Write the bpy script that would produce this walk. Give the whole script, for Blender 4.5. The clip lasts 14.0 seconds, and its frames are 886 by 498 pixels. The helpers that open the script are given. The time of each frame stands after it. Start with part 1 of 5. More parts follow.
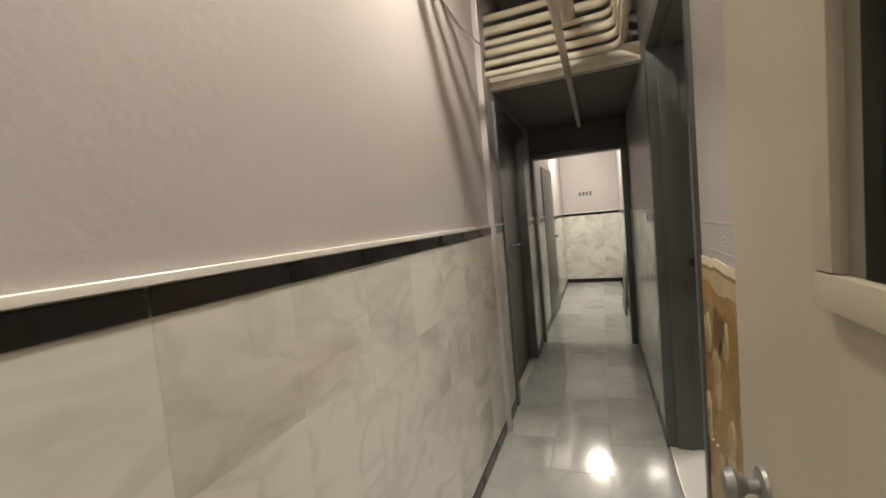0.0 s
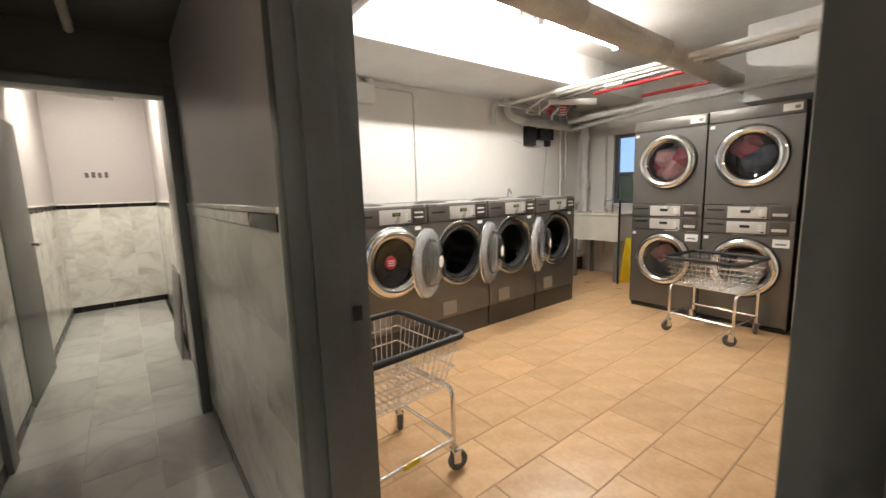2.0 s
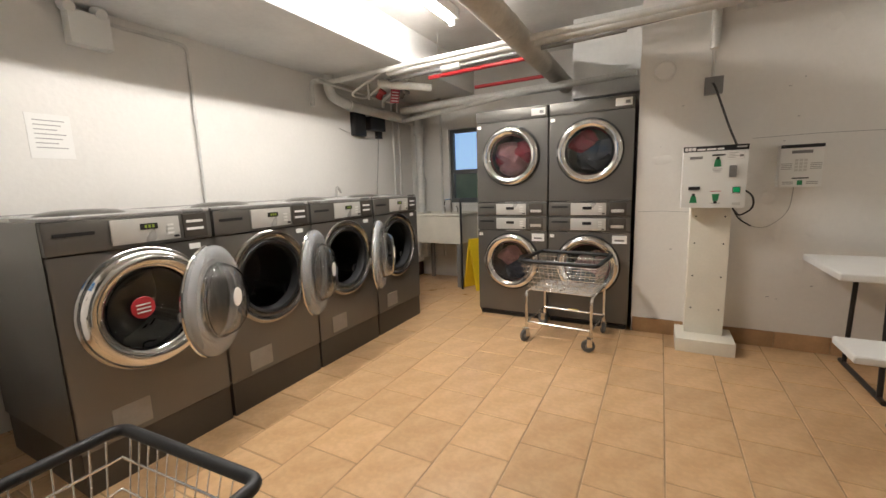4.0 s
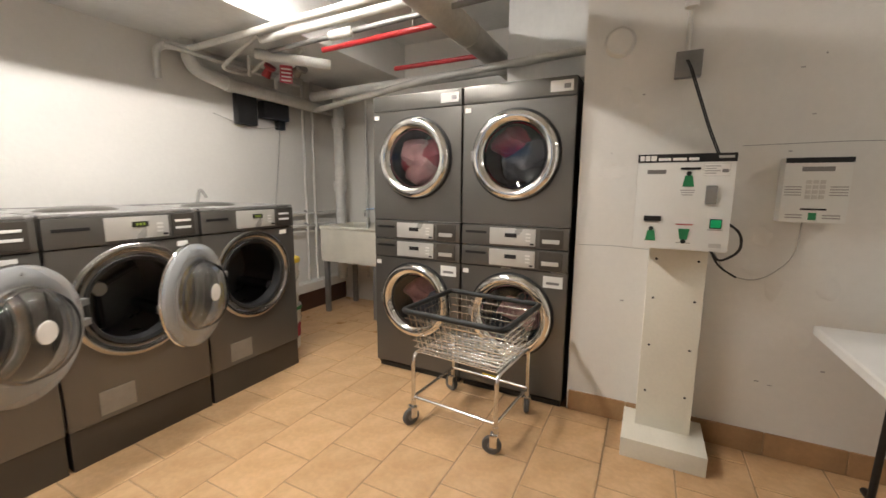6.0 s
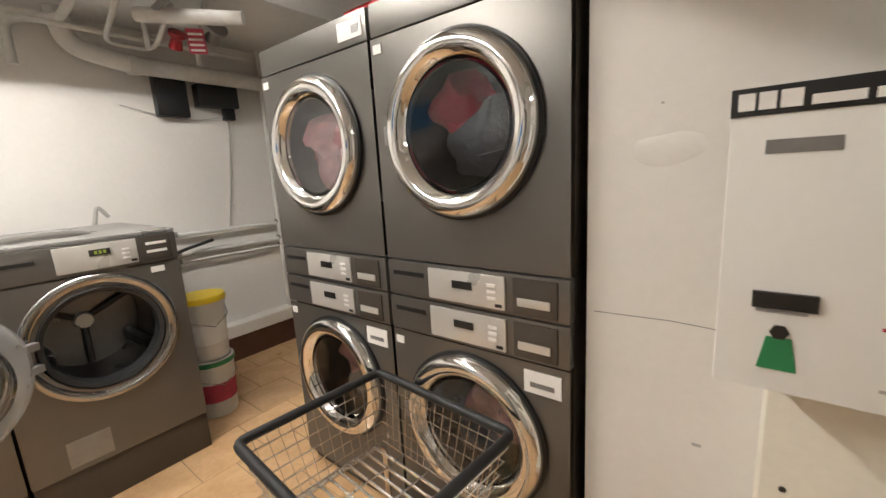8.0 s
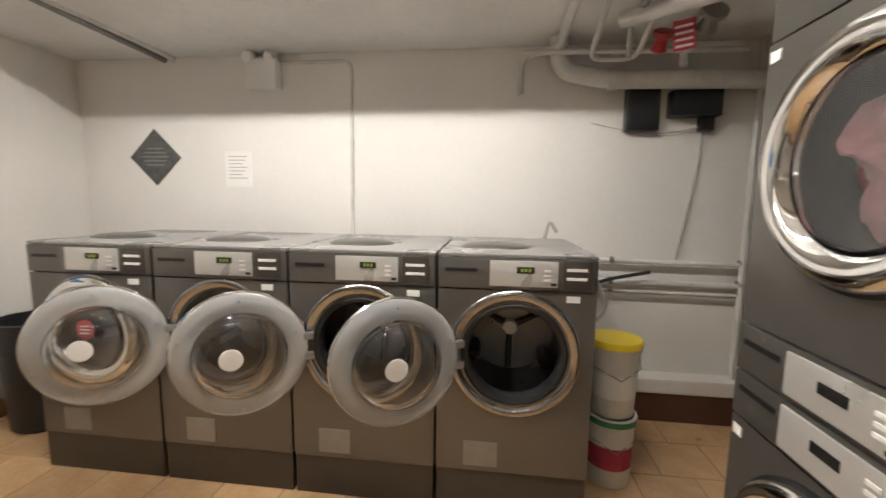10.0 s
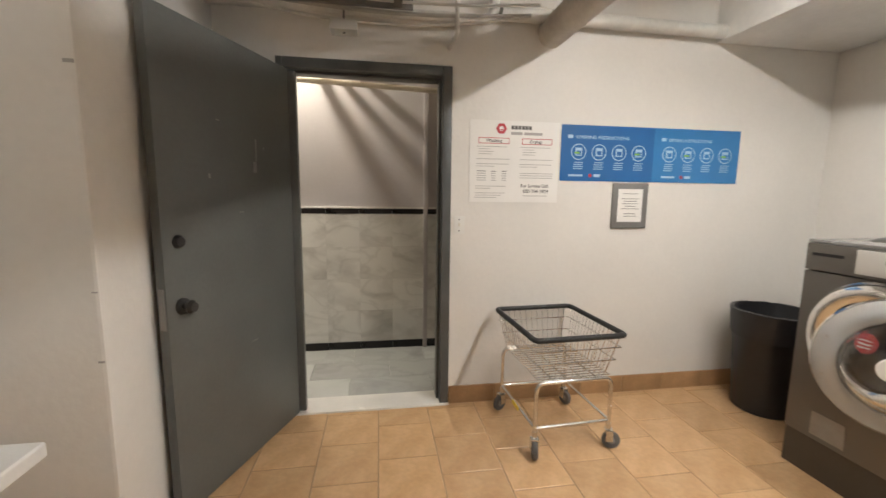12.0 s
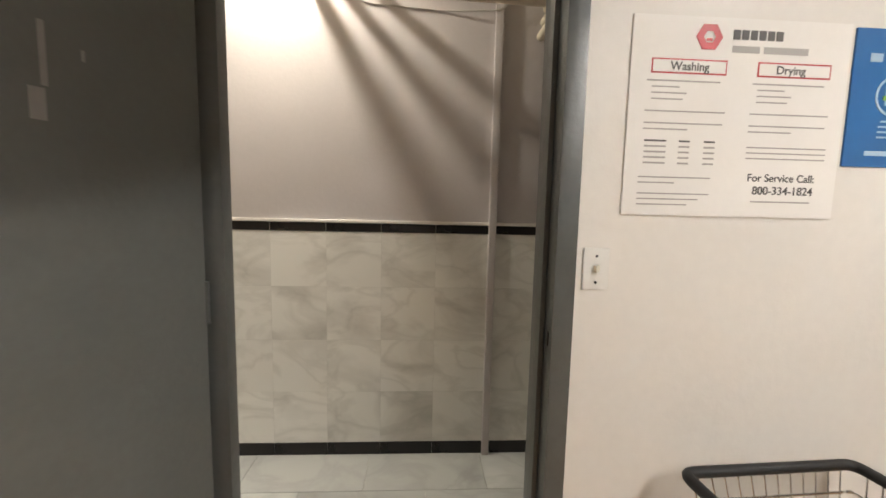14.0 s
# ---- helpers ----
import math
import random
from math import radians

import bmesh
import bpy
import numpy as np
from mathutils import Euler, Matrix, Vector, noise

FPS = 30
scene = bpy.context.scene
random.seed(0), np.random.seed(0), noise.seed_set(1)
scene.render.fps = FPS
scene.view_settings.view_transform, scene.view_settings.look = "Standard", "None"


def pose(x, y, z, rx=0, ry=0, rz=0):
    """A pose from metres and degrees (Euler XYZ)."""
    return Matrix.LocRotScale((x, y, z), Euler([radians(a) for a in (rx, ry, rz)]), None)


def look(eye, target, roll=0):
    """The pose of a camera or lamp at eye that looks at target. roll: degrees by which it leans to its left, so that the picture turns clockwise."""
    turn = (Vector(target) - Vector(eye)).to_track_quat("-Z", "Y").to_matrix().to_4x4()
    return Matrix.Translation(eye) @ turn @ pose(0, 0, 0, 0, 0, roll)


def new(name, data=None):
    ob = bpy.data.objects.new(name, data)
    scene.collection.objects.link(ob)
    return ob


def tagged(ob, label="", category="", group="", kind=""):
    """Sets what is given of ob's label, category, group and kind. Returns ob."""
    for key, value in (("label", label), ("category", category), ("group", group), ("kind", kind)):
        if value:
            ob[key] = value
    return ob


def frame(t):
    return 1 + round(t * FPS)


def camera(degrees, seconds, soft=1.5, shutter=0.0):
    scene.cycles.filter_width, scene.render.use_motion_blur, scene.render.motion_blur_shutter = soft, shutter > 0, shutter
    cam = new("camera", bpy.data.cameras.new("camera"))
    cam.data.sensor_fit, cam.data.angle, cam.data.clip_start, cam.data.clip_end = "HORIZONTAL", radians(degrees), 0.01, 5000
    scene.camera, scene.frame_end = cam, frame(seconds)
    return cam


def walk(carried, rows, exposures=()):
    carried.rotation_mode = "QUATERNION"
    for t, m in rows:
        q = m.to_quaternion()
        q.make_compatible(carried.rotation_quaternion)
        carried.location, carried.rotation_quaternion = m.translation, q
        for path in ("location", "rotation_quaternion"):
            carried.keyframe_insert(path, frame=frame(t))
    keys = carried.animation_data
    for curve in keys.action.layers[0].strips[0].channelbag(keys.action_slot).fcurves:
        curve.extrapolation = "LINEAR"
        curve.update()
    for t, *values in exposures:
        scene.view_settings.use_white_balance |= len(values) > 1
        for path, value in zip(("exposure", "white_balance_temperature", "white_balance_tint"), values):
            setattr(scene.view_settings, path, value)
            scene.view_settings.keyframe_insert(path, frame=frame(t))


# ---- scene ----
cam = camera(95.2, 14.0, shutter=0.15)
PATH = [
    (0, (0.728, 0.866, 1.339), (-0.001, 2.724, 1.21), -5.2),
    (0.5, (0.543, 1.213, 1.336), (0.471, 3.201, 1.136), -3.0),
    (1, (0.475, 1.621, 1.32), (1.013, 3.529, 1.055), -1.2),
    (1.5, (0.543, 1.967, 1.308), (1.448, 3.726, 1.012), -3.3),
    (2, (0.704, 2.313, 1.333), (1.924, 3.871, 1.042), -1.8),
    (2.5, (0.854, 2.668, 1.337), (2.452, 3.841, 1.077), -2.5),
    (2.7, (0.926, 2.808, 1.315), (2.681, 3.712, 0.995), -1.9),
    (4.8, (1.79, 2.93, 1.289), (3.477, 3.966, 1.013), -2.1),
    (5, (1.933, 2.854, 1.294), (3.582, 3.953, 1.022), -2.4),
    (5.5, (2.247, 2.731, 1.331), (3.866, 3.873, 1.062), -0.3),
    (6, (2.642, 2.731, 1.344), (4.406, 3.625, 1.043), 0.4),
    (6.5, (3.014, 2.739, 1.355), (4.845, 3.467, 1.012), -2.8),
    (7, (3.41, 2.649, 1.381), (5.191, 3.514, 1.097), -3.0),
    (7.2, (3.55, 2.634, 1.395), (5.299, 3.541, 1.07), -3.2),
    (9.5, (4.424, 3.22, 1.425), (4.854, 5.158, 1.183), 0.0),
    (10, (4.325, 3.292, 1.436), (4.087, 5.264, 1.204), 0.8),
    (10.5, (4.274, 3.285, 1.432), (3.251, 4.988, 1.199), 2.5),
    (11, (4.133, 3.19, 1.433), (2.602, 4.447, 1.158), 2.1),
    (11.5, (3.925, 3.011, 1.446), (2.112, 3.807, 1.168), 1.0),
    (12, (3.75, 2.865, 1.415), (1.793, 3.177, 1.149), 0.7),
    (12.5, (3.453, 2.849, 1.415), (1.468, 2.786, 1.176), 0.5),
    (13, (3.152, 2.875, 1.407), (1.171, 2.774, 1.149), 0.5),
    (13.5, (2.708, 2.845, 1.429), (0.725, 2.89, 1.169), -0.2),
    (14, (2.252, 2.897, 1.382), (0.266, 3.012, 1.173), 1.3),
]
EXPOSURES = [(0.0, 0.14), (1.0, 0.2), (2.0, 0.24), (2.7, 0.16), (5.0, -0.1), (7.0, 0.17), (9.5, 0.06), (10.5, -0.22), (11.5, -0.1), (12.5, 0.12), (14.0, 0.2)]
walk(cam, [(t, look(eye, target, roll)) for t, eye, target, roll in PATH], exposures=EXPOSURES)

# ---- light ----
world = bpy.data.worlds.new("world")
scene.world = world
world.use_nodes = True
wn = world.node_tree.nodes
sky = wn.new("ShaderNodeTexSky")
sky.sky_type, sky.sun_disc, sky.sun_elevation, sky.sun_rotation = "NISHITA", False, radians(25), radians(120)
world.node_tree.links.new(sky.outputs[0], wn["Background"].inputs[0])
wn["Background"].inputs[1].default_value = 0.12


def area_lamp(name, place, size_x, size_y, power, colour, aim=(0, 0, -1)):
    data = bpy.data.lights.new(name, "AREA")
    data.shape, data.size, data.size_y, data.energy, data.color = "RECTANGLE", size_x, size_y, power, colour
    ob = new(name, data)
    ob.matrix_world = Matrix.Translation(place) @ Vector(aim).to_track_quat("-Z", "Y").to_matrix().to_4x4()
    return ob


WARM = (1.0, 0.93, 0.79)
COOL = (1.0, 0.965, 0.925)
for lx in (2.72, 4.18):
    area_lamp("tube_lamp", (lx, 4.59, 2.668), 1.15, 0.05, 26, COOL)
# south strip is out of view, inferred from light on the east wall
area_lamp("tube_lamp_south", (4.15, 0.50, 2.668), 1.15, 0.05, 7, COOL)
area_lamp("hall_lamp", (0.46, 2.15, 2.85), 0.08, 0.08, 28, WARM)
# added lamp out of view behind the start, evens the hall's light
area_lamp("hall_fill_start", (0.55, 0.1, 2.80), 0.12, 0.12, 33, WARM)
area_lamp("hall_lamp_far", (0.5, 7.3, 2.62), 0.20, 0.06, 36, WARM)

# ---- materials ----


def material(name, colour, rough=0.6, metal=0.0, vary=0.12, scale=6.0, grain=60.0, bump=0.05, stain=None, spread=0.0, island=False, coat=0.0):
    """A surface with a slow blotch, a fine grain, some relief and, where pieces differ, a shift from piece to piece."""
    m = bpy.data.materials.new(name)
    m.use_nodes = True
    nt = m.node_tree
    b = nt.nodes["Principled BSDF"]
    b.inputs["Roughness"].default_value, b.inputs["Metallic"].default_value = rough, metal
    b.inputs["Coat Weight"].default_value = coat
    tc = nt.nodes.new("ShaderNodeTexCoord")

    def noise_at(s, detail=4.0):
        n = nt.nodes.new("ShaderNodeTexNoise")
        n.inputs["Scale"].default_value, n.inputs["Detail"].default_value = s, detail
        nt.links.new(tc.outputs["Object"], n.inputs["Vector"])
        return n

    slow, fine = noise_at(scale), noise_at(grain, 3.0)
    ramp = nt.nodes.new("ShaderNodeValToRGB")
    ramp.color_ramp.elements[0].position, ramp.color_ramp.elements[1].position = 0.32, 0.7
    dark = [c * (1 - vary) for c in colour]
    if stain:
        dark = stain
    ramp.color_ramp.elements[0].color = (*dark, 1)
    ramp.color_ramp.elements[1].color = (*colour, 1)
    nt.links.new(slow.outputs["Fac"], ramp.inputs["Fac"])
    mix = nt.nodes.new("ShaderNodeMix")
    mix.data_type, mix.blend_type = "RGBA", "MULTIPLY"
    mix.inputs["Factor"].default_value = min(1.0, vary)
    nt.links.new(ramp.outputs["Color"], mix.inputs["A"])
    nt.links.new(fine.outputs["Fac"], mix.inputs["B"])
    out = mix.outputs["Result"]
    if spread:
        hsv = nt.nodes.new("ShaderNodeHueSaturation")
        who = nt.nodes.new("ShaderNodeNewGeometry" if island else "ShaderNodeObjectInfo")
        rng = nt.nodes.new("ShaderNodeMapRange")
        rng.inputs["To Min"].default_value, rng.inputs["To Max"].default_value = 1 - spread, 1 + spread
        nt.links.new(who.outputs["Random Per Island" if island else "Random"], rng.inputs["Value"])
        nt.links.new(rng.outputs["Result"], hsv.inputs["Value"])
        nt.links.new(out, hsv.inputs["Color"])
        out = hsv.outputs["Color"]
    nt.links.new(out, b.inputs["Base Color"])
    rr = nt.nodes.new("ShaderNodeMapRange")
    rr.inputs["To Min"].default_value, rr.inputs["To Max"].default_value = max(0.02, rough - 0.08), min(1, rough + 0.08)
    nt.links.new(slow.outputs["Fac"], rr.inputs["Value"])
    nt.links.new(rr.outputs["Result"], b.inputs["Roughness"])
    if bump:
        bp = nt.nodes.new("ShaderNodeBump")
        bp.inputs["Strength"].default_value, bp.inputs["Distance"].default_value = bump, 0.01
        nt.links.new(fine.outputs["Fac"], bp.inputs["Height"])
        nt.links.new(bp.outputs["Normal"], b.inputs["Normal"])
    return m


def marble(name, base, vein, rough, spread, scale=2.2, world_space=True):
    """Veined stone, laid in world space so that the veins drift, with a shift from tile to tile."""
    m = bpy.data.materials.new(name)
    m.use_nodes = True
    nt = m.node_tree
    b = nt.nodes["Principled BSDF"]
    b.inputs["Roughness"].default_value = rough
    geo, info = nt.nodes.new("ShaderNodeNewGeometry"), nt.nodes.new("ShaderNodeObjectInfo")
    add = nt.nodes.new("ShaderNodeVectorMath")
    add.operation = "MULTIPLY_ADD"
    comb = nt.nodes.new("ShaderNodeCombineXYZ")
    for i in range(3):
        nt.links.new(info.outputs["Random"], comb.inputs[i])
    nt.links.new(comb.outputs[0], add.inputs[0])
    add.inputs[1].default_value = (7, 11, 5)
    nt.links.new(geo.outputs["Position"], add.inputs[2])
    drift = nt.nodes.new("ShaderNodeMapping")
    drift.inputs["Rotation"].default_value, drift.inputs["Scale"].default_value = (radians(-40), 0, radians(20)), (1.0, 0.8, 1.45)
    nt.links.new(add.outputs[0], drift.inputs["Vector"])
    n1, n2, n3 = (nt.nodes.new("ShaderNodeTexNoise") for _ in range(3))
    for n, s, d, dist in ((n1, scale, 7, 0.6), (n2, scale * 1.2, 9, 0.9), (n3, 90, 2, 0)):
        n.inputs["Scale"].default_value, n.inputs["Detail"].default_value, n.inputs["Distortion"].default_value = s, d, dist
        nt.links.new(drift.outputs[0], n.inputs["Vector"])
    r1, r2 = nt.nodes.new("ShaderNodeValToRGB"), nt.nodes.new("ShaderNodeValToRGB")
    e = r1.color_ramp.elements
    e[0].position, e[1].position = 0.30, 0.50
    e[0].color, e[1].color = (*[(v + w) / 2 for v, w in zip(base, vein)], 1), (*base, 1)
    e = r2.color_ramp.elements
    e[0].position, e[1].position = 0.44, 0.56
    e[0].color, e[1].color = (1, 1, 1, 1), (1, 1, 1, 1)
    mid = e.new(0.5)
    mid.color = (*[v / w for v, w in zip(vein, base)], 1)
    mix = nt.nodes.new("ShaderNodeMix")
    mix.data_type, mix.blend_type = "RGBA", "MULTIPLY"
    mix.inputs["Factor"].default_value = 0.22
    nt.links.new(n1.outputs["Fac"], r1.inputs["Fac"])
    nt.links.new(n2.outputs["Fac"], r2.inputs["Fac"])
    nt.links.new(r1.outputs["Color"], mix.inputs["A"])
    nt.links.new(r2.outputs["Color"], mix.inputs["B"])
    hsv, rng = nt.nodes.new("ShaderNodeHueSaturation"), nt.nodes.new("ShaderNodeMapRange")
    rng.inputs["To Min"].default_value, rng.inputs["To Max"].default_value = 1 - spread, 1 + spread
    nt.links.new(info.outputs["Random"], rng.inputs["Value"])
    nt.links.new(rng.outputs["Result"], hsv.inputs["Value"])
    nt.links.new(mix.outputs["Result"], hsv.inputs["Color"])
    nt.links.new(hsv.outputs["Color"], b.inputs["Base Color"])
    rr = nt.nodes.new("ShaderNodeMapRange")
    rr.inputs["To Min"].default_value, rr.inputs["To Max"].default_value = rough * 0.6, rough * 1.5
    nt.links.new(n1.outputs["Fac"], rr.inputs["Value"])
    nt.links.new(rr.outputs["Result"], b.inputs["Roughness"])
    bp = nt.nodes.new("ShaderNodeBump")
    bp.inputs["Strength"].default_value, bp.inputs["Distance"].default_value = 0.04, 0.004
    nt.links.new(n3.outputs["Fac"], bp.inputs["Height"])
    nt.links.new(bp.outputs["Normal"], b.inputs["Normal"])
    return m


def clear(name, colour, rough=0.02, ior=1.45):
    m = bpy.data.materials.new(name)
    m.use_nodes = True
    b = m.node_tree.nodes["Principled BSDF"]
    b.inputs["Base Color"].default_value = (*colour, 1)
    b.inputs["Roughness"].default_value, b.inputs["IOR"].default_value, b.inputs["Transmission Weight"].default_value = rough, ior, 1.0
    return m


def glow(name, colour, power):
    m = bpy.data.materials.new(name)
    m.use_nodes = True
    b = m.node_tree.nodes["Principled BSDF"]
    b.inputs["Emission Color"].default_value, b.inputs["Emission Strength"].default_value = (*colour, 1), power
    b.inputs["Base Color"].default_value = (*colour, 1)
    return m


WHITE_WALL = material("white_wall_paint", (0.77, 0.74, 0.69), 0.45, vary=0.07, scale=1.6, grain=35, bump=0.12)
CEIL_WHITE = material("ceiling_paint", (0.80, 0.79, 0.76), 0.7, vary=0.12, scale=2.5, grain=25, bump=0.25)
PIPE_WHITE = material("pipe_paint", (0.74, 0.72, 0.67), 0.5, vary=0.2, scale=5, grain=30, bump=0.2)
LAGGING = material("pipe_lagging", (0.66, 0.62, 0.55), 0.65, vary=0.25, scale=4, grain=40, bump=0.35)
HALL_GREY = material("hall_grey_paint", (0.48, 0.445, 0.44), 0.42, vary=0.06, scale=1.5, grain=45, bump=0.1)
HALL_DARK = material("dark_hall_finish", (0.16, 0.145, 0.13), 0.6, vary=0.2, scale=3, grain=30, bump=0.2)
HALL_CREAM = material("cream_pipe_paint", (0.78, 0.70, 0.56), 0.5, vary=0.2, scale=6, grain=40, bump=0.2)
CAP_WHITE = material("glazed_trim", (0.80, 0.77, 0.72), 0.25, vary=0.08, bump=0.02)
BLACK_TILE = material("black_tile", (0.007, 0.005, 0.005), 0.28, vary=0.3, bump=0.02, spread=0.25)
MARBLE_WALL = marble("wall_marble", (0.68, 0.665, 0.62), (0.30, 0.28, 0.25), 0.2, 0.05, 2.4)
MARBLE_FLOOR = marble("floor_marble", (0.44, 0.44, 0.42), (0.25, 0.25, 0.24), 0.085, 0.12, 2.2)
GROUT_GREY = material("grey_grout", (0.60, 0.58, 0.53), 0.8, vary=0.2)
GROUT_TAN = material("tan_grout", (0.50, 0.34, 0.19), 0.85, vary=0.3)
TERRA = material("tan_floor_tile", (0.70, 0.46, 0.25), 0.30, vary=0.28, scale=7, grain=45, bump=0.12, stain=(0.58, 0.35, 0.17), spread=0.09)
TERRA_BASE = material("tan_base_tile", (0.46, 0.27, 0.13), 0.4, vary=0.25, scale=7, grain=45, bump=0.1, spread=0.1)
DOOR_GREY = material("grey_green_door_paint", (0.122, 0.128, 0.120), 0.38, vary=0.16, scale=3, grain=50, bump=0.08)
FRAME_GREY = material("grey_frame_paint", (0.100, 0.105, 0.101), 0.35, vary=0.2, scale=6, grain=50, bump=0.1)
LEAF_TAUPE = material("taupe_door_paint", (0.45, 0.40, 0.31), 0.4, vary=0.1, scale=3, grain=50, bump=0.06)
GRAPHITE = material("graphite_enamel", (0.155, 0.145, 0.13), 0.32, metal=0.6, vary=0.06, scale=3, grain=120, bump=0.015)
GRAPHITE_TOP = material("graphite_lid", (0.30, 0.29, 0.28), 0.28, metal=0.35, vary=0.06, scale=3, bump=0.01)
PLINTH = material("plinth_enamel", (0.075, 0.064, 0.052), 0.4, metal=0.3, vary=0.1, bump=0.02)
CHROME = material("chrome", (0.82, 0.81, 0.79), 0.07, metal=1.0, vary=0.04, bump=0.0)
WIRE = material("cart_chrome", (0.86, 0.85, 0.82), 0.24, metal=1.0, vary=0.15, scale=20, bump=0.02)
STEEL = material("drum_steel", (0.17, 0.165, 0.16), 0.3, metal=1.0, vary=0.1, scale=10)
SILVER = material("silver_panel", (0.62, 0.60, 0.56), 0.3, metal=0.4, vary=0.05, grain=150, bump=0.02)
GREY_RUBBER = material("grey_rubber", (0.13, 0.125, 0.12), 0.6, vary=0.25, scale=20, bump=0.05)
RUBBER = material("black_rubber", (0.012, 0.012, 0.012), 0.55, vary=0.2, bump=0.05)
BLACK = material("black_plastic", (0.014, 0.013, 0.013), 0.4, vary=0.2)
GREY_PLASTIC = clear("frosted_door_plastic", (0.86, 0.87, 0.88), 0.16)
GREY_PLASTIC.node_tree.nodes["Principled BSDF"].inputs["Transmission Weight"].default_value = 0.72
DULL_LABEL = material("dull_label", (0.30, 0.27, 0.23), 0.5, vary=0.15, scale=12)
LENS = clear("door_glass", (0.92, 0.93, 0.93))
SMOKED = clear("smoked_glass", (0.86, 0.86, 0.87))
# dryer drums and washer spokes: the shade inside is put into the colour
DRYER_DRUM = material("shaded_drum_steel", (0.06, 0.058, 0.055), 0.45, metal=0.3, vary=0.2)
PANE = clear("window_glass", (0.95, 0.97, 0.98))
DARK_PANE = material("dark_door_glass", (0.03, 0.033, 0.03), 0.08, vary=0.3, bump=0)
PAPER = material("paper", (0.82, 0.80, 0.76), 0.6, vary=0.04, bump=0.02)
INK = material("ink", (0.10, 0.095, 0.09), 0.6, vary=0.1, bump=0)
PALE_INK = material("pale_ink", (0.42, 0.40, 0.38), 0.6, vary=0.1, bump=0)
RED = material("red_print", (0.50, 0.03, 0.04), 0.45, vary=0.1, bump=0)
BLUE = material("blue_print", (0.012, 0.125, 0.36), 0.35, vary=0.08, bump=0.01)
BLUE_LIGHT = material("light_blue_print", (0.03, 0.20, 0.48), 0.35, vary=0.08, bump=0.01)
ICON = material("pale_blue_print", (0.42, 0.58, 0.72), 0.45, vary=0.05, bump=0)
GREEN = material("green_print", (0.02, 0.22, 0.08), 0.4, vary=0.1, bump=0)
LIME = material("lime_print", (0.24, 0.50, 0.07), 0.4, vary=0.1, bump=0)
GREEN_LAMP = glow("green_button", (0.0, 0.30, 0.10), 0.25)
GREEN_LED = glow("green_display", (0.22, 0.30, 0.04), 0.12)
BOX_WHITE = material("white_enamel", (0.78, 0.77, 0.73), 0.35, vary=0.05, scale=3, bump=0.02)
IVORY = material("ivory_board_paint", (0.80, 0.76, 0.65), 0.5, vary=0.1, scale=3, bump=0.08)
DARK_METAL = material("tarnished_metal", (0.09, 0.085, 0.08), 0.35, metal=0.8, vary=0.2)
GREY_METAL = material("galvanised_grey", (0.28, 0.27, 0.26), 0.45, metal=0.5, vary=0.15)
RED_PIPE = material("red_pipe_paint", (0.48, 0.025, 0.03), 0.35, vary=0.2, scale=8)
YELLOW = material("yellow_plastic", (0.78, 0.55, 0.02), 0.4, vary=0.08)
BUCKET = material("white_plastic", (0.72, 0.69, 0.62), 0.4, vary=0.12, scale=5)
SINK = material("cream_sink", (0.72, 0.68, 0.58), 0.4, vary=0.12, scale=5)
BRICK_DARK = material("dark_ledge_paint", (0.11, 0.045, 0.025), 0.5, vary=0.3)
TABLE_WHITE = material("white_table_plastic", (0.78, 0.77, 0.74), 0.4, vary=0.05, grain=90, bump=0.06)
BIN_BLACK = material("black_bin", (0.02, 0.02, 0.022), 0.4, vary=0.3, bump=0.05)
PINK_CLOTH = material("pink_cloth", (0.88, 0.46, 0.47), 0.9, vary=0.4, scale=14, bump=0.4)
RED_CLOTH = material("red_cloth", (0.55, 0.06, 0.10), 0.9, vary=0.3, scale=14, bump=0.4)
NAVY_CLOTH = material("navy_cloth", (0.15, 0.17, 0.21), 0.9, vary=0.4, scale=14, bump=0.4)
CABLE = material("black_cable", (0.02, 0.018, 0.016), 0.5, vary=0.1, bump=0)
CABLE_GREY = material("grey_cable", (0.45, 0.43, 0.39), 0.5, vary=0.1, bump=0)
DAB = material("adhesive_dab", (0.50, 0.39, 0.22), 0.5, vary=0.25, scale=12, bump=0.2)
OCHRE = material("old_adhesive", (0.46, 0.27, 0.065), 0.3, vary=0.45, scale=5, grain=40, bump=0.25, stain=(0.24, 0.135, 0.035))
PALE_OCHRE = material("pale_adhesive", (0.56, 0.43, 0.26), 0.45, vary=0.25, scale=7, grain=40, bump=0.2)
STAIN_TAN = material("tan_stain", (0.34, 0.24, 0.11), 0.6, vary=0.3, scale=14, bump=0.2)
STAIN_BROWN = material("brown_stain", (0.24, 0.14, 0.055), 0.45, vary=0.45, scale=20, bump=0.2)
SIGN_GREY = material("worn_sign_grey", (0.17, 0.165, 0.155), 0.5, metal=0.3, vary=0.45, scale=18, bump=0.1)
PLASTER = material("torn_plaster", (0.70, 0.62, 0.47), 0.85, vary=0.15, scale=9, bump=0.15)
OUTSIDE = glow("outside_sky", (0.36, 0.55, 0.80), 0.9)
OUTSIDE_LOW = material("outside_green", (0.20, 0.28, 0.14), 0.9, vary=0.4)
TUBE_GLOW = glow("lit_tube", (1.0, 0.965, 0.925), 120.0)
WEAK_TUBE_GLOW = glow("weak_lit_tube", (1.0, 0.965, 0.925), 32.0)
BULB_GLOW = glow("lit_bulb", (1.0, 0.9, 0.74), 18.0)

# ---- making meshes ----


